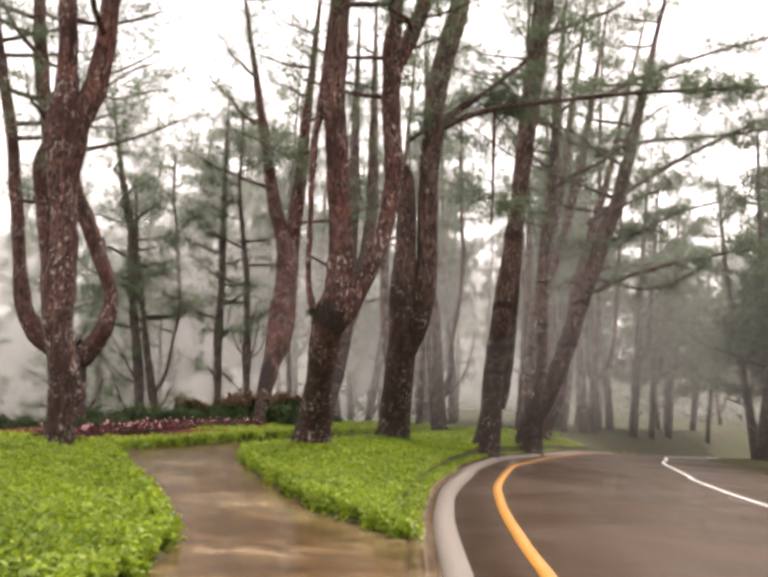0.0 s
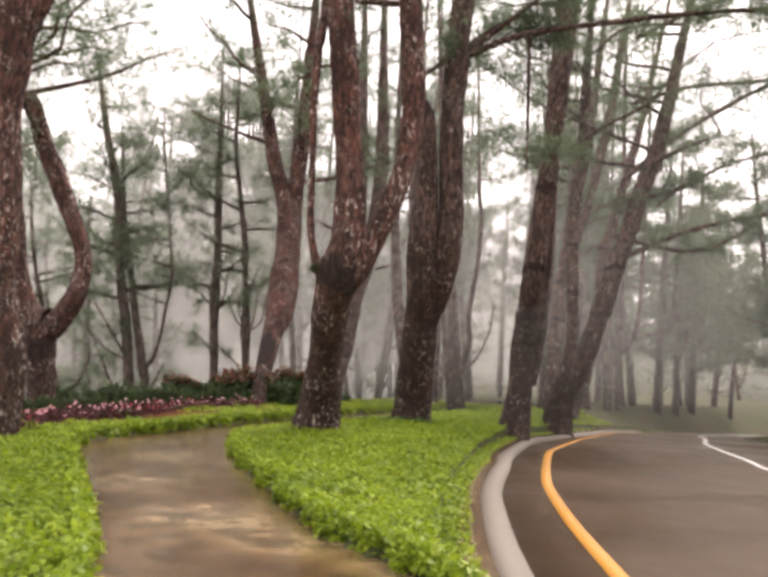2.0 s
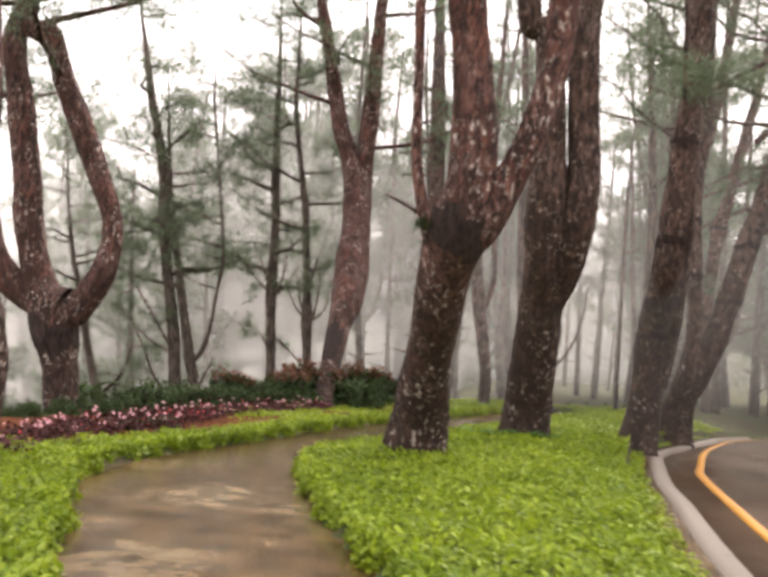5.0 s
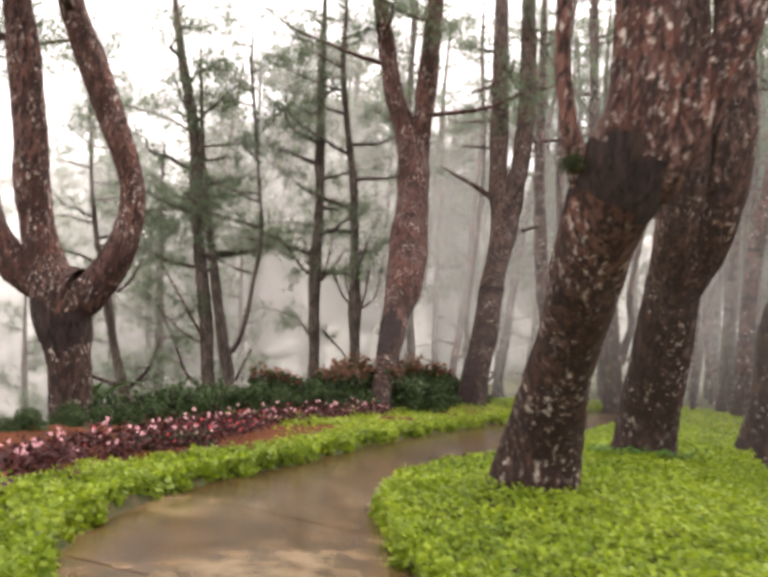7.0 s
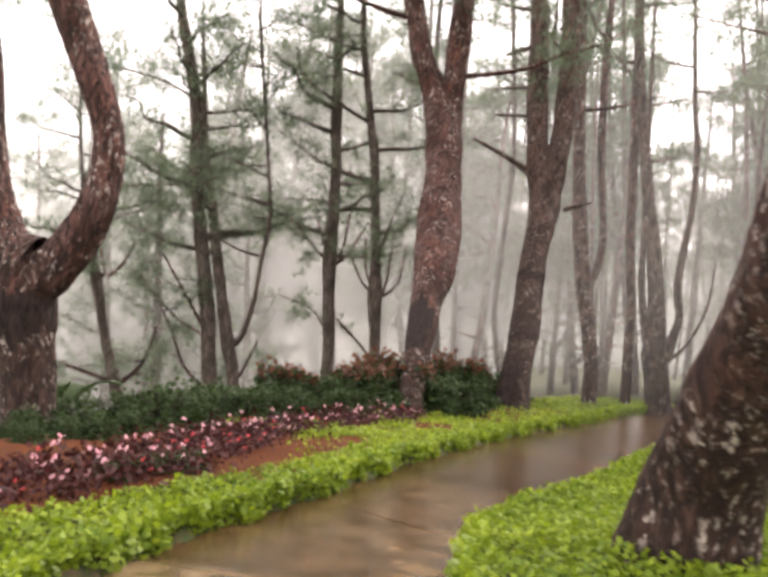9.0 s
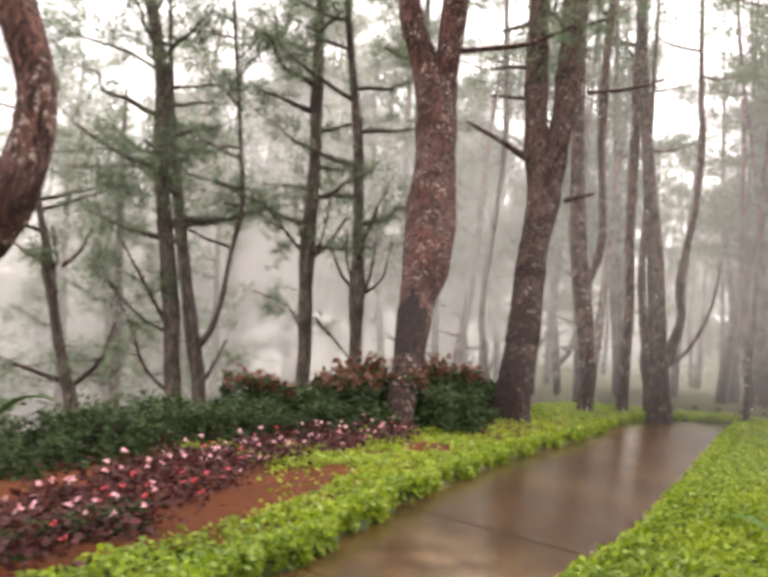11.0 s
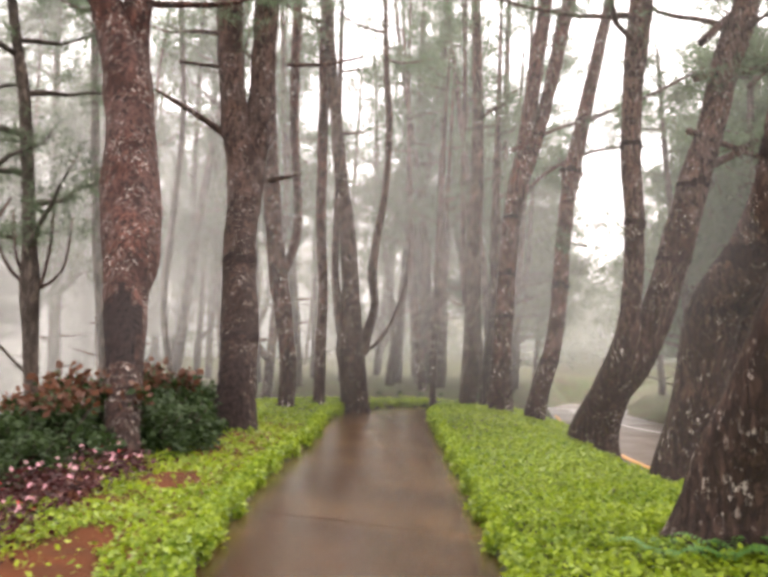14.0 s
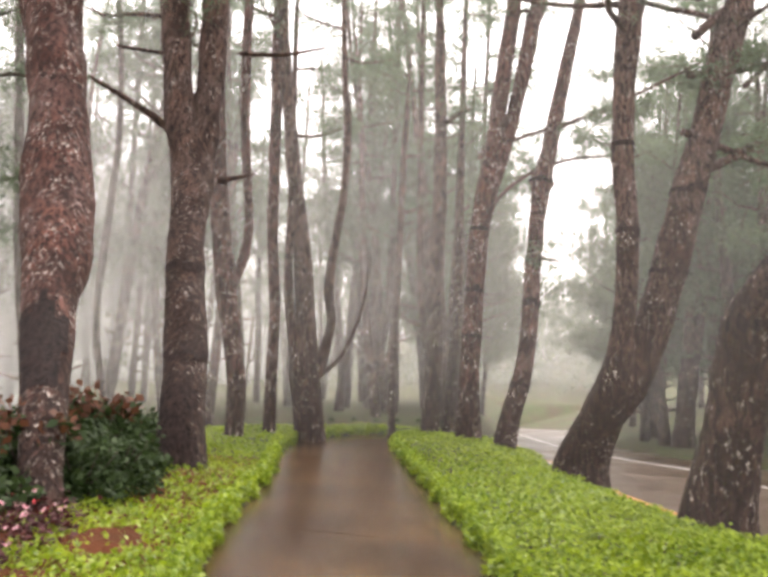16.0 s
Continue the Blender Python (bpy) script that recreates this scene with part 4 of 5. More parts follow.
HOLLOW_Z = 1.52
bark_patch(pine_p1, "scar", 0, hollow, 0.007, CHAR, "charred black hollow in the bark")
for z, tall in ((1.86, 0.05), (2.37, 0.09), (3.33, 0.07), (4.9, 0.06)):
    ring(pine_t4, 0, z, tall)
for z, tall in ((3.4, 0.05), (4.6, 0.05)):
    ring(pine_t5, 0, z, tall)
    ring(pine_t5, 1, z - 0.5, tall)
for z in (1.3, 2.9, 3.7, 5.4):
    ring(pine_s3, 0, z, 0.05)
for z in (2.2, 3.1, 4.3):
    ring(pine_s4, 0, z, 0.05)
for z in (1.5, 2.6):
    ring(pine_p2, 0, z, 0.05)


def collar(tree, trunk, z, tall, label, side=1.2):
    """Dark weathered bark round a fork or on one side of a trunk."""
    bark_patch(tree, "bark_collar", trunk, lambda c, n: abs(c.z - z + 0.08 * math.sin(c.x * 9 + c.y * 7)) < tall and n.x < side, 0.009, SCAR, label)


collar(pine_t1, 0, 1.2, 0.2, "dark weathered bark round the fork")
collar(pine_t2, 0, 2.2, 0.15, "dark weathered bark under the fork")
collar(pine_p2, 0, 0.72, 0.42, "dark bare panel low on the trunk", 0.35)


# ---- limbs that stand out against the sky, each on its own tree ----
def side_limbs(tree, lines, seed, material=BARK_GREY, sprays=True, density=18):
    """Long boughs with twigs and, towards their ends, needle tufts."""
    rng = np.random.default_rng(seed)
    place = tree.matrix_basis.inverted()
    centres = []
    for nodes in lines:
        v, f = tube(nodes, 7, 0.15)
        ob = mesh_object("branch", v, f, material, tree)
        ob.data.transform(place)
        c = curve_points(nodes, 0.12)
        reach = float(np.linalg.norm(c[-1, :3] - c[0, :3]))
        if not sprays:
            continue
        for k in range(int(reach * 2.2)):
            i = int(rng.uniform(0.25, 1) * (len(c) - 1))
            ln = rng.uniform(0.4, 1.1)
            tw = bough_nodes(rng, c[i, :3], rng.uniform(0, 2 * math.pi), ln, rng.uniform(-0.2, 0.6), max(0.006, c[i, 3] * 0.45))
            v, f = tube(tw, 4, 0.2)
            ob = mesh_object("twig", v, f, material, tree)
            ob.data.transform(place)
            for _ in range(int(ln * density)):
                p = np.array(tw[-1 - int(rng.integers(0, 4))][:3])
                centres.append(p + rng.normal(size=3) * 0.12)
    if centres:
        v, f = tufts(centres, rng)
        ob = tagged(array_object("spray", v, f, NEEDLES, tree), "grey-green needle sprays", kind="stuff")
        ob.data.transform(place)


side_limbs(pine_t3, LIMBS_T3, 200, density=34)
side_limbs(pine_t5, LIMBS_T5, 201, density=18)
side_limbs(pine_p2, LIMBS_P2, 202, sprays=False)
side_limbs(pine_s4, LIMBS_S4, 203)
side_limbs(pine_s3, LIMBS_S3, 204)
side_limbs(pine_f, LIMBS_F, 205, density=13)
side_limbs(pine_i, LIMBS_I, 206, sprays=False)
side_limbs(pine_h, LIMBS_H, 207, density=15)
side_limbs(pine_j, LIMBS_J, 208, density=13)
side_limbs(pine_q, LIMBS_Q, 209, sprays=False)


# ---- far grove: slender pines in the mist, a few kinds set out many times ----
def grove_pine(seed, height, fork, low, label, material, boughs=11, density=1.3, reach=2.4):
    rng = np.random.default_rng(seed)
    tree = tagged(new("pine_tree"), label, "tree", "misty grove")
    r = 0.16 + 0.05 * rng.random()
    lean = rng.normal(size=2) * 0.06
    stem = [(lean[0] * z + 0.12 * math.sin(z * 0.5 + seed), lean[1] * z, z, r * (1 - 0.8 * z / height)) for z in np.linspace(-0.6, height, 8)]
    centres = []
    limb("trunk", stem, material, tree, 9, 0.35, 0.012, 0.25, seed)
    stems = [stem]
    if fork:
        z = fork
        x, y, _, q = stem_at(stem, z)
        an = rng.uniform(0, 6.28)
        s2 = [(x + math.cos(an) * d, y + math.sin(an) * d, z + h, q * 0.7 * (1 - 0.7 * h / (height - z))) for d, h in ((0, 0), (0.45, 0.5), (0.7, 1.6), (0.8, 4), (1.0, height - z - 1.0))]
        limb("limb", s2, material, tree, 8, 0.35, 0.01, 0, seed)
        stems.append(s2)
    for s in stems:
        grow(tree, rng, s, low, height - 0.3, boughs if s is stem else boughs // 2, reach, 0.3, material, centres, density, 0.25)
        grow(tree, rng, s, low * 0.35, low, 4, 1.2, 0.25, material, [], 0, 1.0)
    v, f = tufts(centres, rng, 9, 0.3, 0.042)
    tagged(array_object("crown", v, f, NEEDLES, tree), "grey-green pine crown", kind="stuff")
    return tree


KINDS = [grove_pine(101, 15, 0, 5.5, "slender straight pine standing in the mist", BARK_GREY, 12, 0.85),
         grove_pine(102, 17, 2.2, 6.5, "slender forked pine standing in the mist", BARK_GREY, 11, 0.85),
         grove_pine(103, 13, 1.2, 4.5, "low-forking pine in the mist", BARK, 10, 0.85),
         grove_pine(104, 10, 0, 1.9, "young pine with low green crown in the mist", BARK_DARK, 14, 0.85, 2.2),
         grove_pine(105, 11, 3.5, 3.4, "leafy pine with low dark crown across the road", BARK_DARK, 11, 1.4),
         grove_pine(106, 12, 3.0, 2.4, "broad dark leafy pine across the road", BARK_DARK, 18, 1.15, 3.2),
         grove_pine(107, 15, 4.0, 4.2, "tall pine with a wide airy crown in the mist", BARK_GREY, 22, 1.0, 3.0)]


def set_out(kinds, count, x0, x1, y0, y1, seed, gap, size=(0.85, 1.2), slant=0.0):
    rng = np.random.default_rng(seed)
    put = []
    for _ in range(count * 12):
        if len(put) == count:
            break
        y = rng.uniform(y0, y1)
        x = rng.uniform(x0, x1) + slant * (y - y0)
        px, py = np.array([x]), np.array([y])
        if min([math.hypot(x - a, y - b) for a, b in put] or [99]) < gap:
            continue
        if inside(px, py, PATH_POLY)[0] or inside(px, py, ROAD_POLY)[0] or away(px, py, PATH_POLY)[0] < 1.0 or away(px, py, KERB_COARSE)[0] < 0.6:
            continue
        put.append((x, y))
        k = kinds[int(rng.integers(len(kinds)))]
        s = rng.uniform(*size)
        z = float(land(px, py)[0])
        copy_thing(KINDS[k], pose(x, y, z, 0, 0, rng.uniform(0, 360)) @ Matrix.Scale(s, 4))


set_out([3, 3, 3, 0], 17, -22, -3.5, 36, 56, 5, 2.6)
set_out([0, 1, 2, 6], 16, -5, 4.0, 38, 62, 6, 2.0)
set_out([0, 1, 2], 9, 5.0, 8.0, 37, 48, 7, 1.9, slant=0.4)
set_out([0, 1, 0, 2], 15, 2.0, 8.5, 42, 60, 14, 1.5, size=(0.7, 1.0), slant=0.4)
set_out([5, 6, 5, 4], 14, 12.0, 18.0, 47, 66, 12, 2.5, slant=0.45)
set_out([5, 4, 5], 16, 13.4, 19, 31, 46, 8, 2.2, slant=0.25)
set_out([5, 4, 5, 0], 12, 20, 34, 44, 66, 9, 3.0, slant=0.5)
set_out([4, 5], 8, 14, 26, 12, 30, 11, 3.2)
set_out([3, 3, 3, 0], 11, -20, -9, 30, 40, 13, 2.0, size=(0.65, 1.0))
set_out([0, 1, 3], 9, -16, 14, 62, 86, 10, 2.6)
set_out([6], 5, -26, -8, 52, 62, 15, 3.5, size=(1.2, 1.5))
set_out([6], 4, -20, -9, 46, 53, 16, 3.2, size=(1.2, 1.4))
for k, (x, y) in enumerate([(-30, 58), (-34, 66), (30, 84), (20, 88), (-20, 80), (26, 47), (12, 70)]):
    KINDS[k].matrix_basis = pose(x, y, float(land(np.array([x]), np.array([y]))[0]))


def far_woods():
    """Woods on the far slope, too far to tell one tree from the next."""
    rng = np.random.default_rng(77)
    centres = []
    for _ in range(260):
        x, y = rng.uniform(-70, 95), rng.uniform(90, 128)
        z = float(rise(85, 190, np.array(y)) * 13.0)
        tall = rng.uniform(9, 16) * (0.45 + 0.55 * float(rise(-12, 14, np.array(x))))
        for _ in range(26):
            h = rng.uniform(0.15, 1.0)
            centres.append((x + rng.normal() * 1.7 * (1.15 - h), y + rng.normal() * 1.2, z + h * tall - 2.0))
    v, f = tufts(centres, rng, 12, 1.1, 0.16)
    tagged(array_object("far_woods", v, f, NEEDLES), "grey-green pine woods far off in the mist", "woods", kind="stuff")


far_woods()


# ---- ground cover: mats of small leaves ----
def leaves(points, rng, size, tilt=0.55, droop=0.0):
    """Small pointed leaves, one quad each, at the points."""
    m = len(points)
    an = rng.uniform(0, 2 * math.pi, m)
    way = np.stack([np.cos(an), np.sin(an), rng.normal(0, tilt, m) - droop], 1)
    way /= np.linalg.norm(way, axis=1, keepdims=True)
    side = np.cross(way, rng.normal(size=(m, 3)) * tilt + (0, 0, 1))
    side /= np.linalg.norm(side, axis=1, keepdims=True)
    s = (size * rng.uniform(0.6, 1.3, m))[:, None]
    verts = np.stack([points, points + way * s * 0.55 + side * s * 0.36, points + way * s, points + way * s * 0.5 - side * s * 0.36], 1).reshape(-1, 3)
    return verts, np.arange(m * 4).reshape(-1, 4)


def mat_of_leaves(name, polygon, keep, density, size, height, seed, label):
    rng = np.random.default_rng(seed)
    (x0, y0), (x1, y1) = polygon.min(0), polygon.max(0)
    m = int((x1 - x0) * (y1 - y0) * density)
    x, y = rng.uniform(x0, x1, m), rng.uniform(y0, y1, m)
    ok = inside(x, y, polygon)
    x, y = x[ok], y[ok]
    ok = keep(x, y, rng)
    x, y = x[ok], y[ok]
    lump = 0.5 + 0.5 * (wave(x, y, 7.0, seed) * 0.5 + wave(x, y, 17.0, seed + 3) * 0.5)
    edge = away(x, y, PATH_POLY)
    z = land(x, y) + (0.012 + height * lump) * rng.uniform(0.25, 1.0, len(x)) + 0.03 * rise(0.3, 0.0, edge)
    v, f = leaves(np.stack([x, y, z], 1), rng, size)
    return tagged(array_object(name, v, f, LAWN_LEAF), label, "ground cover", kind="stuff")


def thin_out(x, y, rng):
    """Fewer leaves far along the path, where they are seen small."""
    return rng.random(len(x)) < 1.0 - 0.82 * rise(17, 28, y)


mat_of_leaves("lawn", ISLAND_POLY, thin_out, 2750, 0.043, 0.13, 41, "thick bright green leafy ground cover between path and road")
LEFT_LAWN = np.vstack([LEFT[(LEFT[:, 1] > 3.0) & (LEFT[:, 1] < 13.4)], [(-3.9, 13.4), (-5.2, 12.8), (-7.4, 12.5), (-8.6, 11.0), (-8.0, 9.0), (-8.9, 6.5), (-8.2, 4.0), (-6.5, 3.2), (-4, 2.6)]])
mat_of_leaves("lawn", LEFT_LAWN, lambda x, y, rng: np.ones(len(x), bool), 2750, 0.043, 0.13, 42, "bright green leafy ground cover beside the concrete path")


def verge_keep(x, y, rng):
    d = left_of_path(x, y)
    wide = 0.58 + 0.4 * rise(16.6, 19.0, y) + 0.2 * rise(20.2, 21.4, y) + 0.1 * wave(x, y, 2.1, 5.0) + 0.05 * wave(x, y, 6.0, 1.0)
    patch = wave(x, y, 1.9, 1.3) + 0.4 * wave(x, y, 5.0, 2.2)
    ragged = 0.35 * wave(x, y, 9.0, 4.0)
    bare = np.zeros(len(x), bool)
    for py, pd, long, across in ((17.5, 0.66, 1.45, 0.27), (20.9, 0.62, 0.45, 0.24), (22.9, 0.75, 0.35, 0.16)):
        bare |= ((y - py) / long) ** 2 + ((d - pd) / across) ** 2 < 1.0 + ragged
    return ((d < wide) | ((d < 1.9) & (patch > -0.35) & (y > 18.6))) & (~bare | (rng.random(len(x)) < 0.05)) & thin_out(x, y, rng)


VERGE = np.vstack([LEFT[(LEFT[:, 1] > 12.9) & (LEFT[:, 1] < 40)], (LEFT[(LEFT[:, 1] > 12.9) & (LEFT[:, 1] < 40)] - (2.1, 0))[::-1]])
mat_of_leaves("lawn", VERGE, verge_keep, 2900, 0.042, 0.11, 43, "narrow green leafy verge between path and flower bed")


def edge_leaves(line, side, seed, label):
    """Leaves that hang over the path's edge."""
    rng = np.random.default_rng(seed)
    d = np.r_[0, np.cumsum(np.linalg.norm(np.diff(line, axis=0), axis=1))]
    m = int(d[-1] * 900)
    at = rng.uniform(0, d[-1], m)
    p = np.stack([np.interp(at, d, line[:, k]) for k in (0, 1)], 1)
    out = rng.uniform(-0.10, 0.02, m) + 0.035 * np.sin(at * 5.1) + 0.025 * np.sin(at * 13.0 + 1)
    t = np.gradient(line, axis=0)
    nx = np.interp(at, d, t[:, 1] / np.hypot(t[:, 0], t[:, 1])) * side
    ny = np.interp(at, d, -t[:, 0] / np.hypot(t[:, 0], t[:, 1])) * side
    q = p + np.stack([nx, ny], 1) * out[:, None]
    z = path_level(q[:, 1]) + rng.uniform(0.0, 0.19, m) * np.clip(1.0 - out / 0.12, 0.25, 1)
    v, f = leaves(np.c_[q, z], rng, 0.05, 0.7, 0.3)
    return tagged(array_object("lawn_edge", v, f, LAWN_LEAF), label, "ground cover", kind="stuff")


edge_leaves(RIGHT[(RIGHT[:, 1] > 6.8) & (RIGHT[:, 1] < 34)], -1.0, 44, "green leaves hanging over the edge of the path")
edge_leaves(LEFT[(LEFT[:, 1] > 3) & (LEFT[:, 1] < 34)], 1.0, 45, "green leaves spilling over the path's other edge")


# ---- flower bed: red soil, begonias, shrubs ----
def bed():
    line = LEFT[(LEFT[:, 1] > 12.9) & (LEFT[:, 1] < 27)]
    near = 0.6 - 0.42 * rise(15.4, 16.6, line[:, 1])
    inner, outer = line - np.stack([near, 0 * near], 1), line - (2.6, 0)
    n, cuts = len(line), 14
    rows = []
    for k in range(cuts + 1):
        p = inner + (outer - inner) * k / cuts
        z = land(p[:, 0], p[:, 1]) + 0.03 + 0.01 * wave(p[:, 0], p[:, 1], 9.0, 1.0)
        rows.append(np.c_[p, z])
    v = np.concatenate(rows)
    i = (np.arange(cuts)[:, None] * n + np.arange(n - 1)[None]).ravel()
    ob = array_object("flower_bed", v, np.stack([i, i + 1, i + n + 1, i + n], 1), SOIL)
    tagged(ob, "bare red soil of the flower bed", "flower bed", kind="structure")


bed()


def begonia(seed):
    rng = np.random.default_rng(seed)
    plant = tagged(new("begonia"), "dark-leaved begonia with pink and white blossoms in red soil", "flower", "begonias in the bed")
    c = rng.normal(size=(120, 3)) * (0.13, 0.13, 0.04) + (0, 0, 0.09)
    c[:, 2] = np.maximum(c[:, 2], 0.02)
    v, f = leaves(c, rng, 0.058, 0.6)
    tagged(array_object("foliage", v, f, BED_LEAF, plant), "bronze-red leaves")
    for _ in range(2):
        p = rng.normal(size=3) * (0.12, 0.12, 0.02) + (0, 0, 0.185)
        v, f = leaves(np.repeat(p[None], 9, 0) + rng.normal(size=(9, 3)) * 0.007, rng, 0.028, 0.7)
        array_object("blossom", v, f, PETAL_RED if rng.random() < 0.3 else PETAL, plant)
    return plant


def flower_front(y):
    return np.interp(y, [12.5, 13.7, 15.1, 16.2, 17.6, 18.4, 20.7, 21.7, 23], [0.66, 0.66, 0.72, 0.74, 0.92, 1.05, 1.02, 0.98, 0.95])


def plant_bed():
    rng = np.random.default_rng(51)
    kinds = [begonia(52 + k) for k in range(4)]
    spots = []
    for _ in range(4000):
        y = rng.uniform(12.6, 22.0)
        d = flower_front(y) + rng.uniform(0, 0.6) * (1.0 if y > 15 else 0.75)
        x = float(np.interp(y, LEFT[:, 1], LEFT[:, 0])) - d
        if all((x - a) ** 2 + (y - b) ** 2 > 0.205**2 for a, b in spots):
            spots.append((x, y))
    for k, (x, y) in enumerate(spots):
        m = pose(x, y, float(land(np.array([x]), np.array([y]))[0]) + 0.01, 0, 0, rng.uniform(0, 360)) @ Matrix.Scale(rng.uniform(0.65, 1.05), 4)
        if k < 4:
            kinds[k].matrix_basis = m
        else:
            copy_thing(kinds[k % 4], m)


plant_bed()


def shrub(seed, red, label):
    rng = np.random.default_rng(seed)
    bush = tagged(new("shrub"), label, "shrub", "hedge behind the flower bed")
    way = rng.normal(size=(1050, 3))
    way /= np.linalg.norm(way, axis=1, keepdims=True)
    way[:, 2] = np.abs(way[:, 2])
    lump = 0.8 + 0.2 * np.sin(way[:, 0] * 5 + seed) * np.cos(way[:, 1] * 6) + 0.1 * np.sin(way[:, 2] * 9)
    c = way * (lump * rng.uniform(0.55, 1.05, 1050) ** 0.5)[:, None] * (0.55, 0.55, 0.62) + (0, 0, 0.04)
    v, f = leaves(c, rng, 0.08, 0.6)
    array_object("foliage", v, f, HEDGE_LEAF, bush, "dark green leaves")
    if red:
        top = c[c[:, 2] > 0.42][:170] + (0, 0, 0.05)
        v, f = leaves(top, rng, 0.08, 0.9)
        tagged(array_object("young_growth", v, f, RED_LEAF, bush, "rusty red young shoots"), kind="stuff")
    for k in range(7):
        an = k * 0.9
        v, f = tube([(0, 0, -0.05, 0.014), (math.cos(an) * 0.15, math.sin(an) * 0.15, 0.25, 0.01), (math.cos(an) * 0.32, math.sin(an) * 0.32, 0.5, 0.005)], 5, 0.1)
        mesh_object("stem", v, f, BARK_DARK, bush)
    return bush


def plant_hedge():
    rng = np.random.default_rng(61)
    kinds = [shrub(62, False, "dense dark green shrub in the hedge"), shrub(63, True, "dark green shrub with rusty red shoots"), shrub(64, False, "low dark green shrub on the slope")]
    used = set()
    for y in np.arange(14.0, 26.6, 0.46):
        for row in range(3):
            tip = float(np.interp(y, [14, 18, 20, 21.5, 22.6, 24.5, 26.5], [0.5, 0.57, 0.63, 0.74, 0.86, 0.92, 0.86])) * rng.uniform(0.85, 1.12)
            front = float(np.interp(y, [14, 16.7, 19.2, 20.3, 21.4, 22.4, 24.2, 26.5], [1.95, 1.75, 1.65, 1.5, 1.3, 0.85, 0.85, 1.2]))
            x = float(np.interp(y, LEFT[:, 1], LEFT[:, 0])) - front - 0.3 - 0.42 * row - 0.15 * rng.random()
            if (x + 2.66) ** 2 + (y - 21.9) ** 2 < 0.3 or (x + 1.27) ** 2 + (y - 24.3) ** 2 < 0.35:
                continue
            k = 1 if y > 20.6 and row and rng.random() < 0.5 else (0 if y > 18 else 2)
            s = min(1.6, max(0.55, (tip - float(land(np.array([x]), np.array([y]))[0])) / 0.54))
            m = pose(x, y + rng.uniform(-0.2, 0.2), float(land(np.array([x]), np.array([y]))[0]) - 0.02, 0, 0, rng.uniform(0, 360)) @ Matrix.Scale(s, 4)
            if k in used:
                copy_thing(kinds[k], m)
            else:
                kinds[k].matrix_basis = m
                used.add(k)

    for y in (15.4, 15.65, 15.85, 16.05, 16.25):
        x = float(np.interp(y, LEFT[:, 1], LEFT[:, 0])) - 0.82 - 0.12 * rng.random()
        m = pose(x, y, float(land(np.array([x]), np.array([y]))[0]) - 0.02, 0, 0, rng.uniform(0, 360)) @ Matrix.Scale(rng.uniform(0.3, 0.4), 4)
        tagged(copy_thing(kinds[0], m), "small dark green plant in front of the begonias", "shrub", "hedge behind the flower bed")


plant_hedge()


def far_hedge():
    one = shrub(65, False, "low clipped shrub where the path bends away")
    tagged(one, group="shrubs at the bend")
    rng = np.random.default_rng(66)
    for k in range(11):
        x, y = 0.9 + 0.62 * k, 35.2 + 0.12 * k
        m = pose(x, y, float(land(np.array([x]), np.array([y]))[0]), 0, 0, rng.uniform(0, 360)) @ Matrix.Scale(rng.uniform(0.34, 0.46), 4)
        if k:
            copy_thing(one, m)
        else:
            one.matrix_basis = m


far_hedge()


def fern(x, y, seed):
    rng = np.random.default_rng(seed)
    plant = tagged(new("fern"), "small green fern at the foot of the pine", "fern", "ferns at the pine")
    plant.location = (x, y, float(land(np.array([x]), np.array([y]))[0]) + 0.02)
    for k in range(9):
        an, ln = k * 0.7 + rng.normal() * 0.15, rng.uniform(0.22, 0.36)
        s = np.linspace(0.05, 1, 14)
        spine = np.stack([np.cos(an) * s * ln, np.sin(an) * s * ln, ln * (1.3 * s - 1.0 * s**2)], 1)
        across = np.array((-math.sin(an), math.cos(an), 0.0))
        w = 0.06 * np.sin(np.pi * s**0.7)[:, None]
        v = np.concatenate([np.stack([p, p + across * q * g + (0, 0, -0.01), p + (math.cos(an) * 0.022, math.sin(an) * 0.022, 0.0)]) for p, q in zip(spine, w) for g in (1, -1)])
        array_object("frond", v, np.arange(len(v)).reshape(-1, 3), FERN, plant)


for k, (x, y) in enumerate([(0.36, 17.42), (0.68, 17.3), (1.0, 17.45), (0.1, 17.6)]):
    fern(x, y, 80 + k)


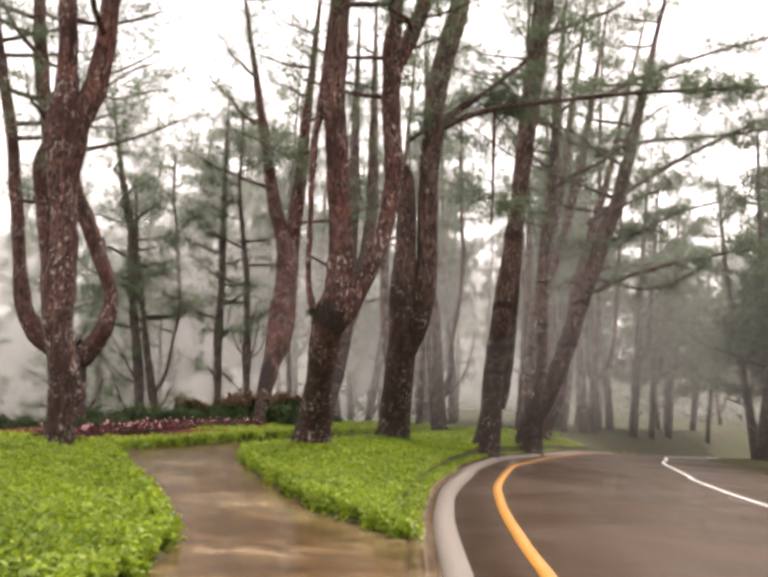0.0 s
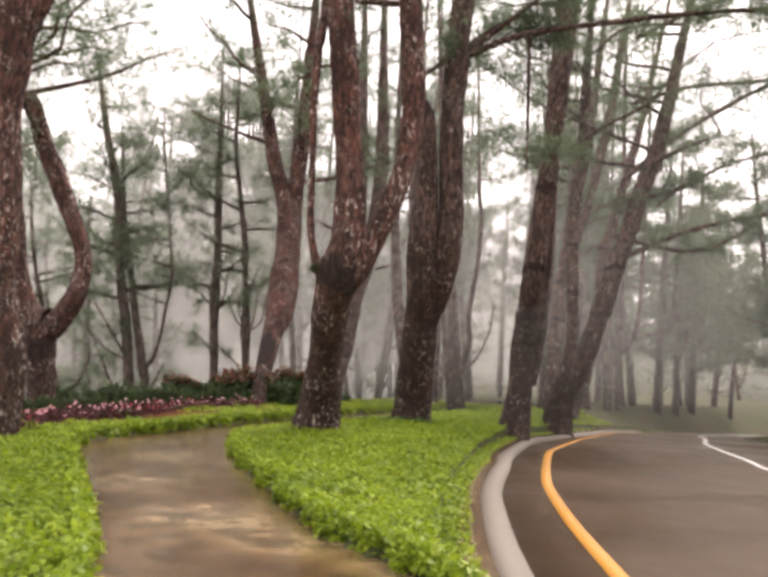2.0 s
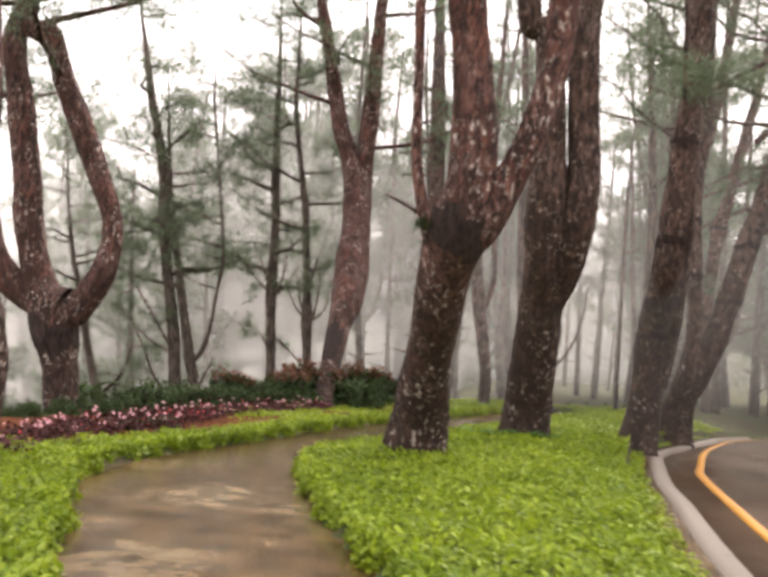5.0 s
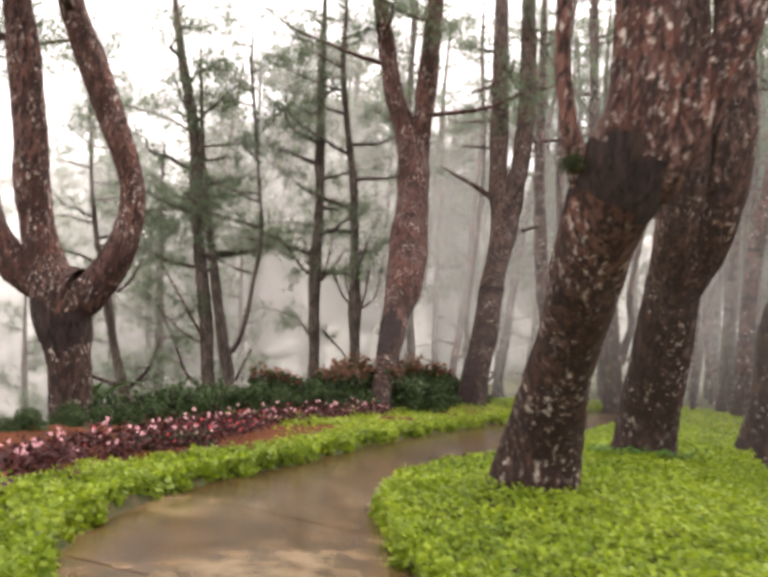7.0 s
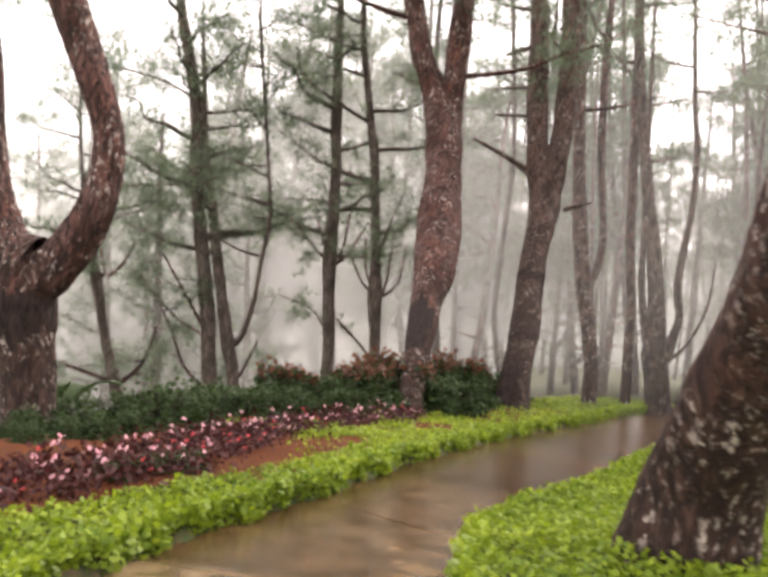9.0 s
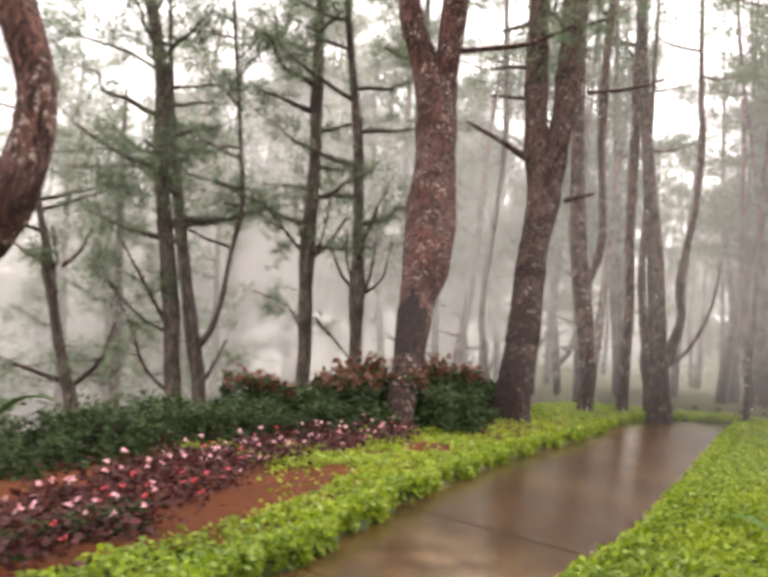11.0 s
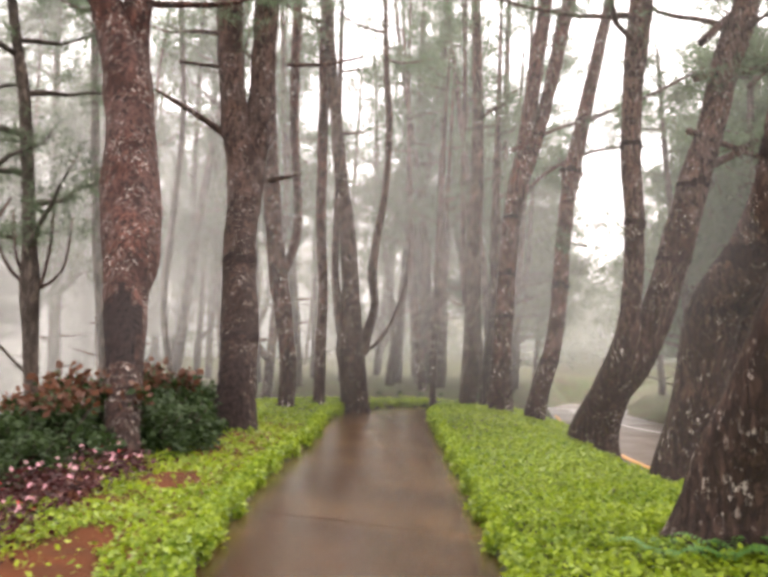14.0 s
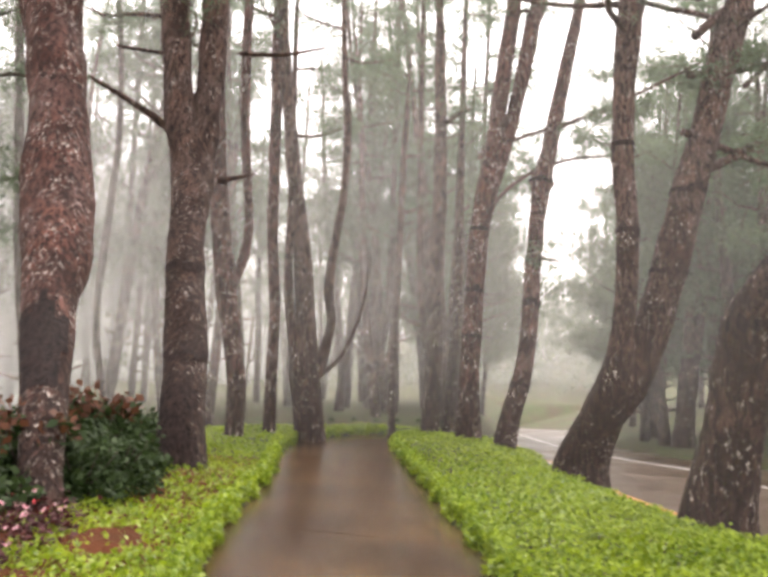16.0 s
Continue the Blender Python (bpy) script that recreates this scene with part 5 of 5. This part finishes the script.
def broad_leaf_plant(x, y, seed):
    rng = np.random.default_rng(seed)
    plant = tagged(new("broad_leaf_plant"), "broad-leaved green plant standing behind the old pine", "plant")
    plant.location = (x, y, float(land(np.array([x]), np.array([y]))[0]) - 0.02)
    for k in range(8):
        an, ln = k * 0.82 + rng.normal() * 0.2, rng.uniform(0.45, 0.75)
        s = np.linspace(0, 1, 12)
        spine = np.stack([np.cos(an) * s * ln * 0.9, np.sin(an) * s * ln * 0.9, 0.06 + ln * (1.7 * s - 1.05 * s**2)], 1)
        across = np.array((-math.sin(an), math.cos(an), 0.0))
        w = (0.012 + 0.13 * np.clip((s - 0.3) / 0.7, 0, 1) ** 0.6 * np.clip((1.02 - s) / 0.4, 0, 1) ** 0.7)[:, None]
        v = np.concatenate([spine - across * w + (0, 0, 0.02), spine, spine + across * w + (0, 0, 0.02)])
        i = np.arange(11)
        f = np.concatenate([np.stack([i, i + 1, i + 13, i + 12], 1), np.stack([i + 12, i + 13, i + 25, i + 24], 1)])
        array_object("leaf", v, f, HEDGE_LEAF, plant)


broad_leaf_plant(-5.75, 18.5, 95)


def moss(tree, x, y, z, seed):
    """A cushion of moss in the fork of a tree."""
    rng = np.random.default_rng(seed)
    p = rng.normal(size=(420, 3)) * (0.04, 0.04, 0.03) + (x, y, z)
    v, f = leaves(p, rng, 0.02, 0.9)
    ob = tagged(array_object("moss", v, f, MOSS, tree, "dark green moss in the fork"), kind="stuff")
    ob.data.transform(tree.matrix_basis.inverted())


moss(pine_t2, -0.55, 12.98, 2.28, 96)


# ---- mist: pale see-through sheets, one behind the other, that stand in for haze ----
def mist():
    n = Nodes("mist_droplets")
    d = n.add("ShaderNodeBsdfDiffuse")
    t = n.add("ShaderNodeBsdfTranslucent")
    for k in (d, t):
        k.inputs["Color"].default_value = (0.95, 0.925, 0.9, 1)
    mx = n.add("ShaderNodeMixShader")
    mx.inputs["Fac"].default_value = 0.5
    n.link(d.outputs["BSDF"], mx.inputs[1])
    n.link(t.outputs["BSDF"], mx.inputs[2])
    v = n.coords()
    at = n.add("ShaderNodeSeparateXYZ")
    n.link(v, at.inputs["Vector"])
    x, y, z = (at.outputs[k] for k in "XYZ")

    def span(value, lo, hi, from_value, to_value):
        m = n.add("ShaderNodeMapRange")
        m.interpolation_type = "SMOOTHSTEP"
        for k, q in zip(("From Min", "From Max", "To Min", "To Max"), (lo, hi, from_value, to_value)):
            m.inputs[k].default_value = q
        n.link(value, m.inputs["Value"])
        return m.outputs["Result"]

    # haze painted as sheet cover: set by depth, height and side
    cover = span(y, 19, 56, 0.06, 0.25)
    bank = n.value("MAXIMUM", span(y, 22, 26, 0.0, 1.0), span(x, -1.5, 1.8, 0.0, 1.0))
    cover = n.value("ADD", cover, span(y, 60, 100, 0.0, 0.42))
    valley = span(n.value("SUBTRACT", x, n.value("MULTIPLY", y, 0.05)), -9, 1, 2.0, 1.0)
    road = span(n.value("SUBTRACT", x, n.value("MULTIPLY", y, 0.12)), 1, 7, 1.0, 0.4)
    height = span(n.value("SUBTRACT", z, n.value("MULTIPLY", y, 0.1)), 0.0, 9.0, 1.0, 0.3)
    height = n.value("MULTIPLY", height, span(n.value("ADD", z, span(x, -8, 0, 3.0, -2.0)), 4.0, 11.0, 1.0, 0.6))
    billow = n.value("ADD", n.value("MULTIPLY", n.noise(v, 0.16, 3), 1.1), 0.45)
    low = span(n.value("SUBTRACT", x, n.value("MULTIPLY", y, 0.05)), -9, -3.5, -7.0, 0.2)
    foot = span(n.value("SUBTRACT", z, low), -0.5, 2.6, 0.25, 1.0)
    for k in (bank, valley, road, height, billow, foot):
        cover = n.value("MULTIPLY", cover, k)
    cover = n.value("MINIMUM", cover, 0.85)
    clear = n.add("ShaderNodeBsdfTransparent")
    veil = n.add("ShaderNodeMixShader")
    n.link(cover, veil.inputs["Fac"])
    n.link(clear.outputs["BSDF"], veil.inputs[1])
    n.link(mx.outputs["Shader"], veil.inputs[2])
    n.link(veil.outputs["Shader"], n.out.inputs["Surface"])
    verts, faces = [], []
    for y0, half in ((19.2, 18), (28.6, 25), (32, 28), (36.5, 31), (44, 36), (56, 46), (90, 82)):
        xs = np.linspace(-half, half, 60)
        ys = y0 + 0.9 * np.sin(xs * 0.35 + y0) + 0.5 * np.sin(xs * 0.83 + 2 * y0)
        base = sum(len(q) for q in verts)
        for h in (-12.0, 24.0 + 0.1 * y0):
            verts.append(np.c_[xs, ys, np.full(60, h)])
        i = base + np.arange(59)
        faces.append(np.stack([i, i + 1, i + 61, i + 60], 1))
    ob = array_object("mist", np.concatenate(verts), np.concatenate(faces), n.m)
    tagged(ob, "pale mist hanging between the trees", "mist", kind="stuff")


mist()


# ---- cast concrete slabs of the footpath ----
def slabs():
    floor = bpy.data.objects["footpath"]
    n = 90
    t = np.linspace(0, 1, n)

    def even(line):
        d = np.r_[0, np.cumsum(np.linalg.norm(np.diff(line, axis=0), axis=1))]
        return np.stack([np.interp(t * d[-1], d, line[:, k]) for k in (0, 1)], 1)

    a, b = even(LEFT), even(RIGHT)
    for i in range(0, n - 1, 4):
        j = min(i + 4, n - 1)
        rows = []
        for k, s in enumerate(np.linspace(0, 1, 5)):
            s = i + (j - i) * (0.004 + 0.992 * s)
            p = np.array([[np.interp(s, np.arange(n), q[:, c]) for c in (0, 1)] for q in (a, b)])
            row = [np.r_[p[0] + (p[1] - p[0]) * u, 0.0] for u in (0.0, 0.25, 0.5, 0.75, 1.0)]
            rows.append([r + (0, 0, float(path_level(r[1]))) for r in row])
        top = np.array(rows).reshape(-1, 3)
        low = top - (0, 0, 0.05)
        v = np.concatenate([top, low])
        f = [(r * 5 + c, r * 5 + c + 1, r * 5 + c + 6, r * 5 + c + 5) for r in range(4) for c in range(4)]
        rim = [0, 1, 2, 3, 4, 9, 14, 19, 24, 23, 22, 21, 20, 15, 10, 5]
        f += [(q, p, p + 25, q + 25) for p, q in zip(rim, rim[1:] + rim[:1])]
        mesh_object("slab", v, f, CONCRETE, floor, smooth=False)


slabs()
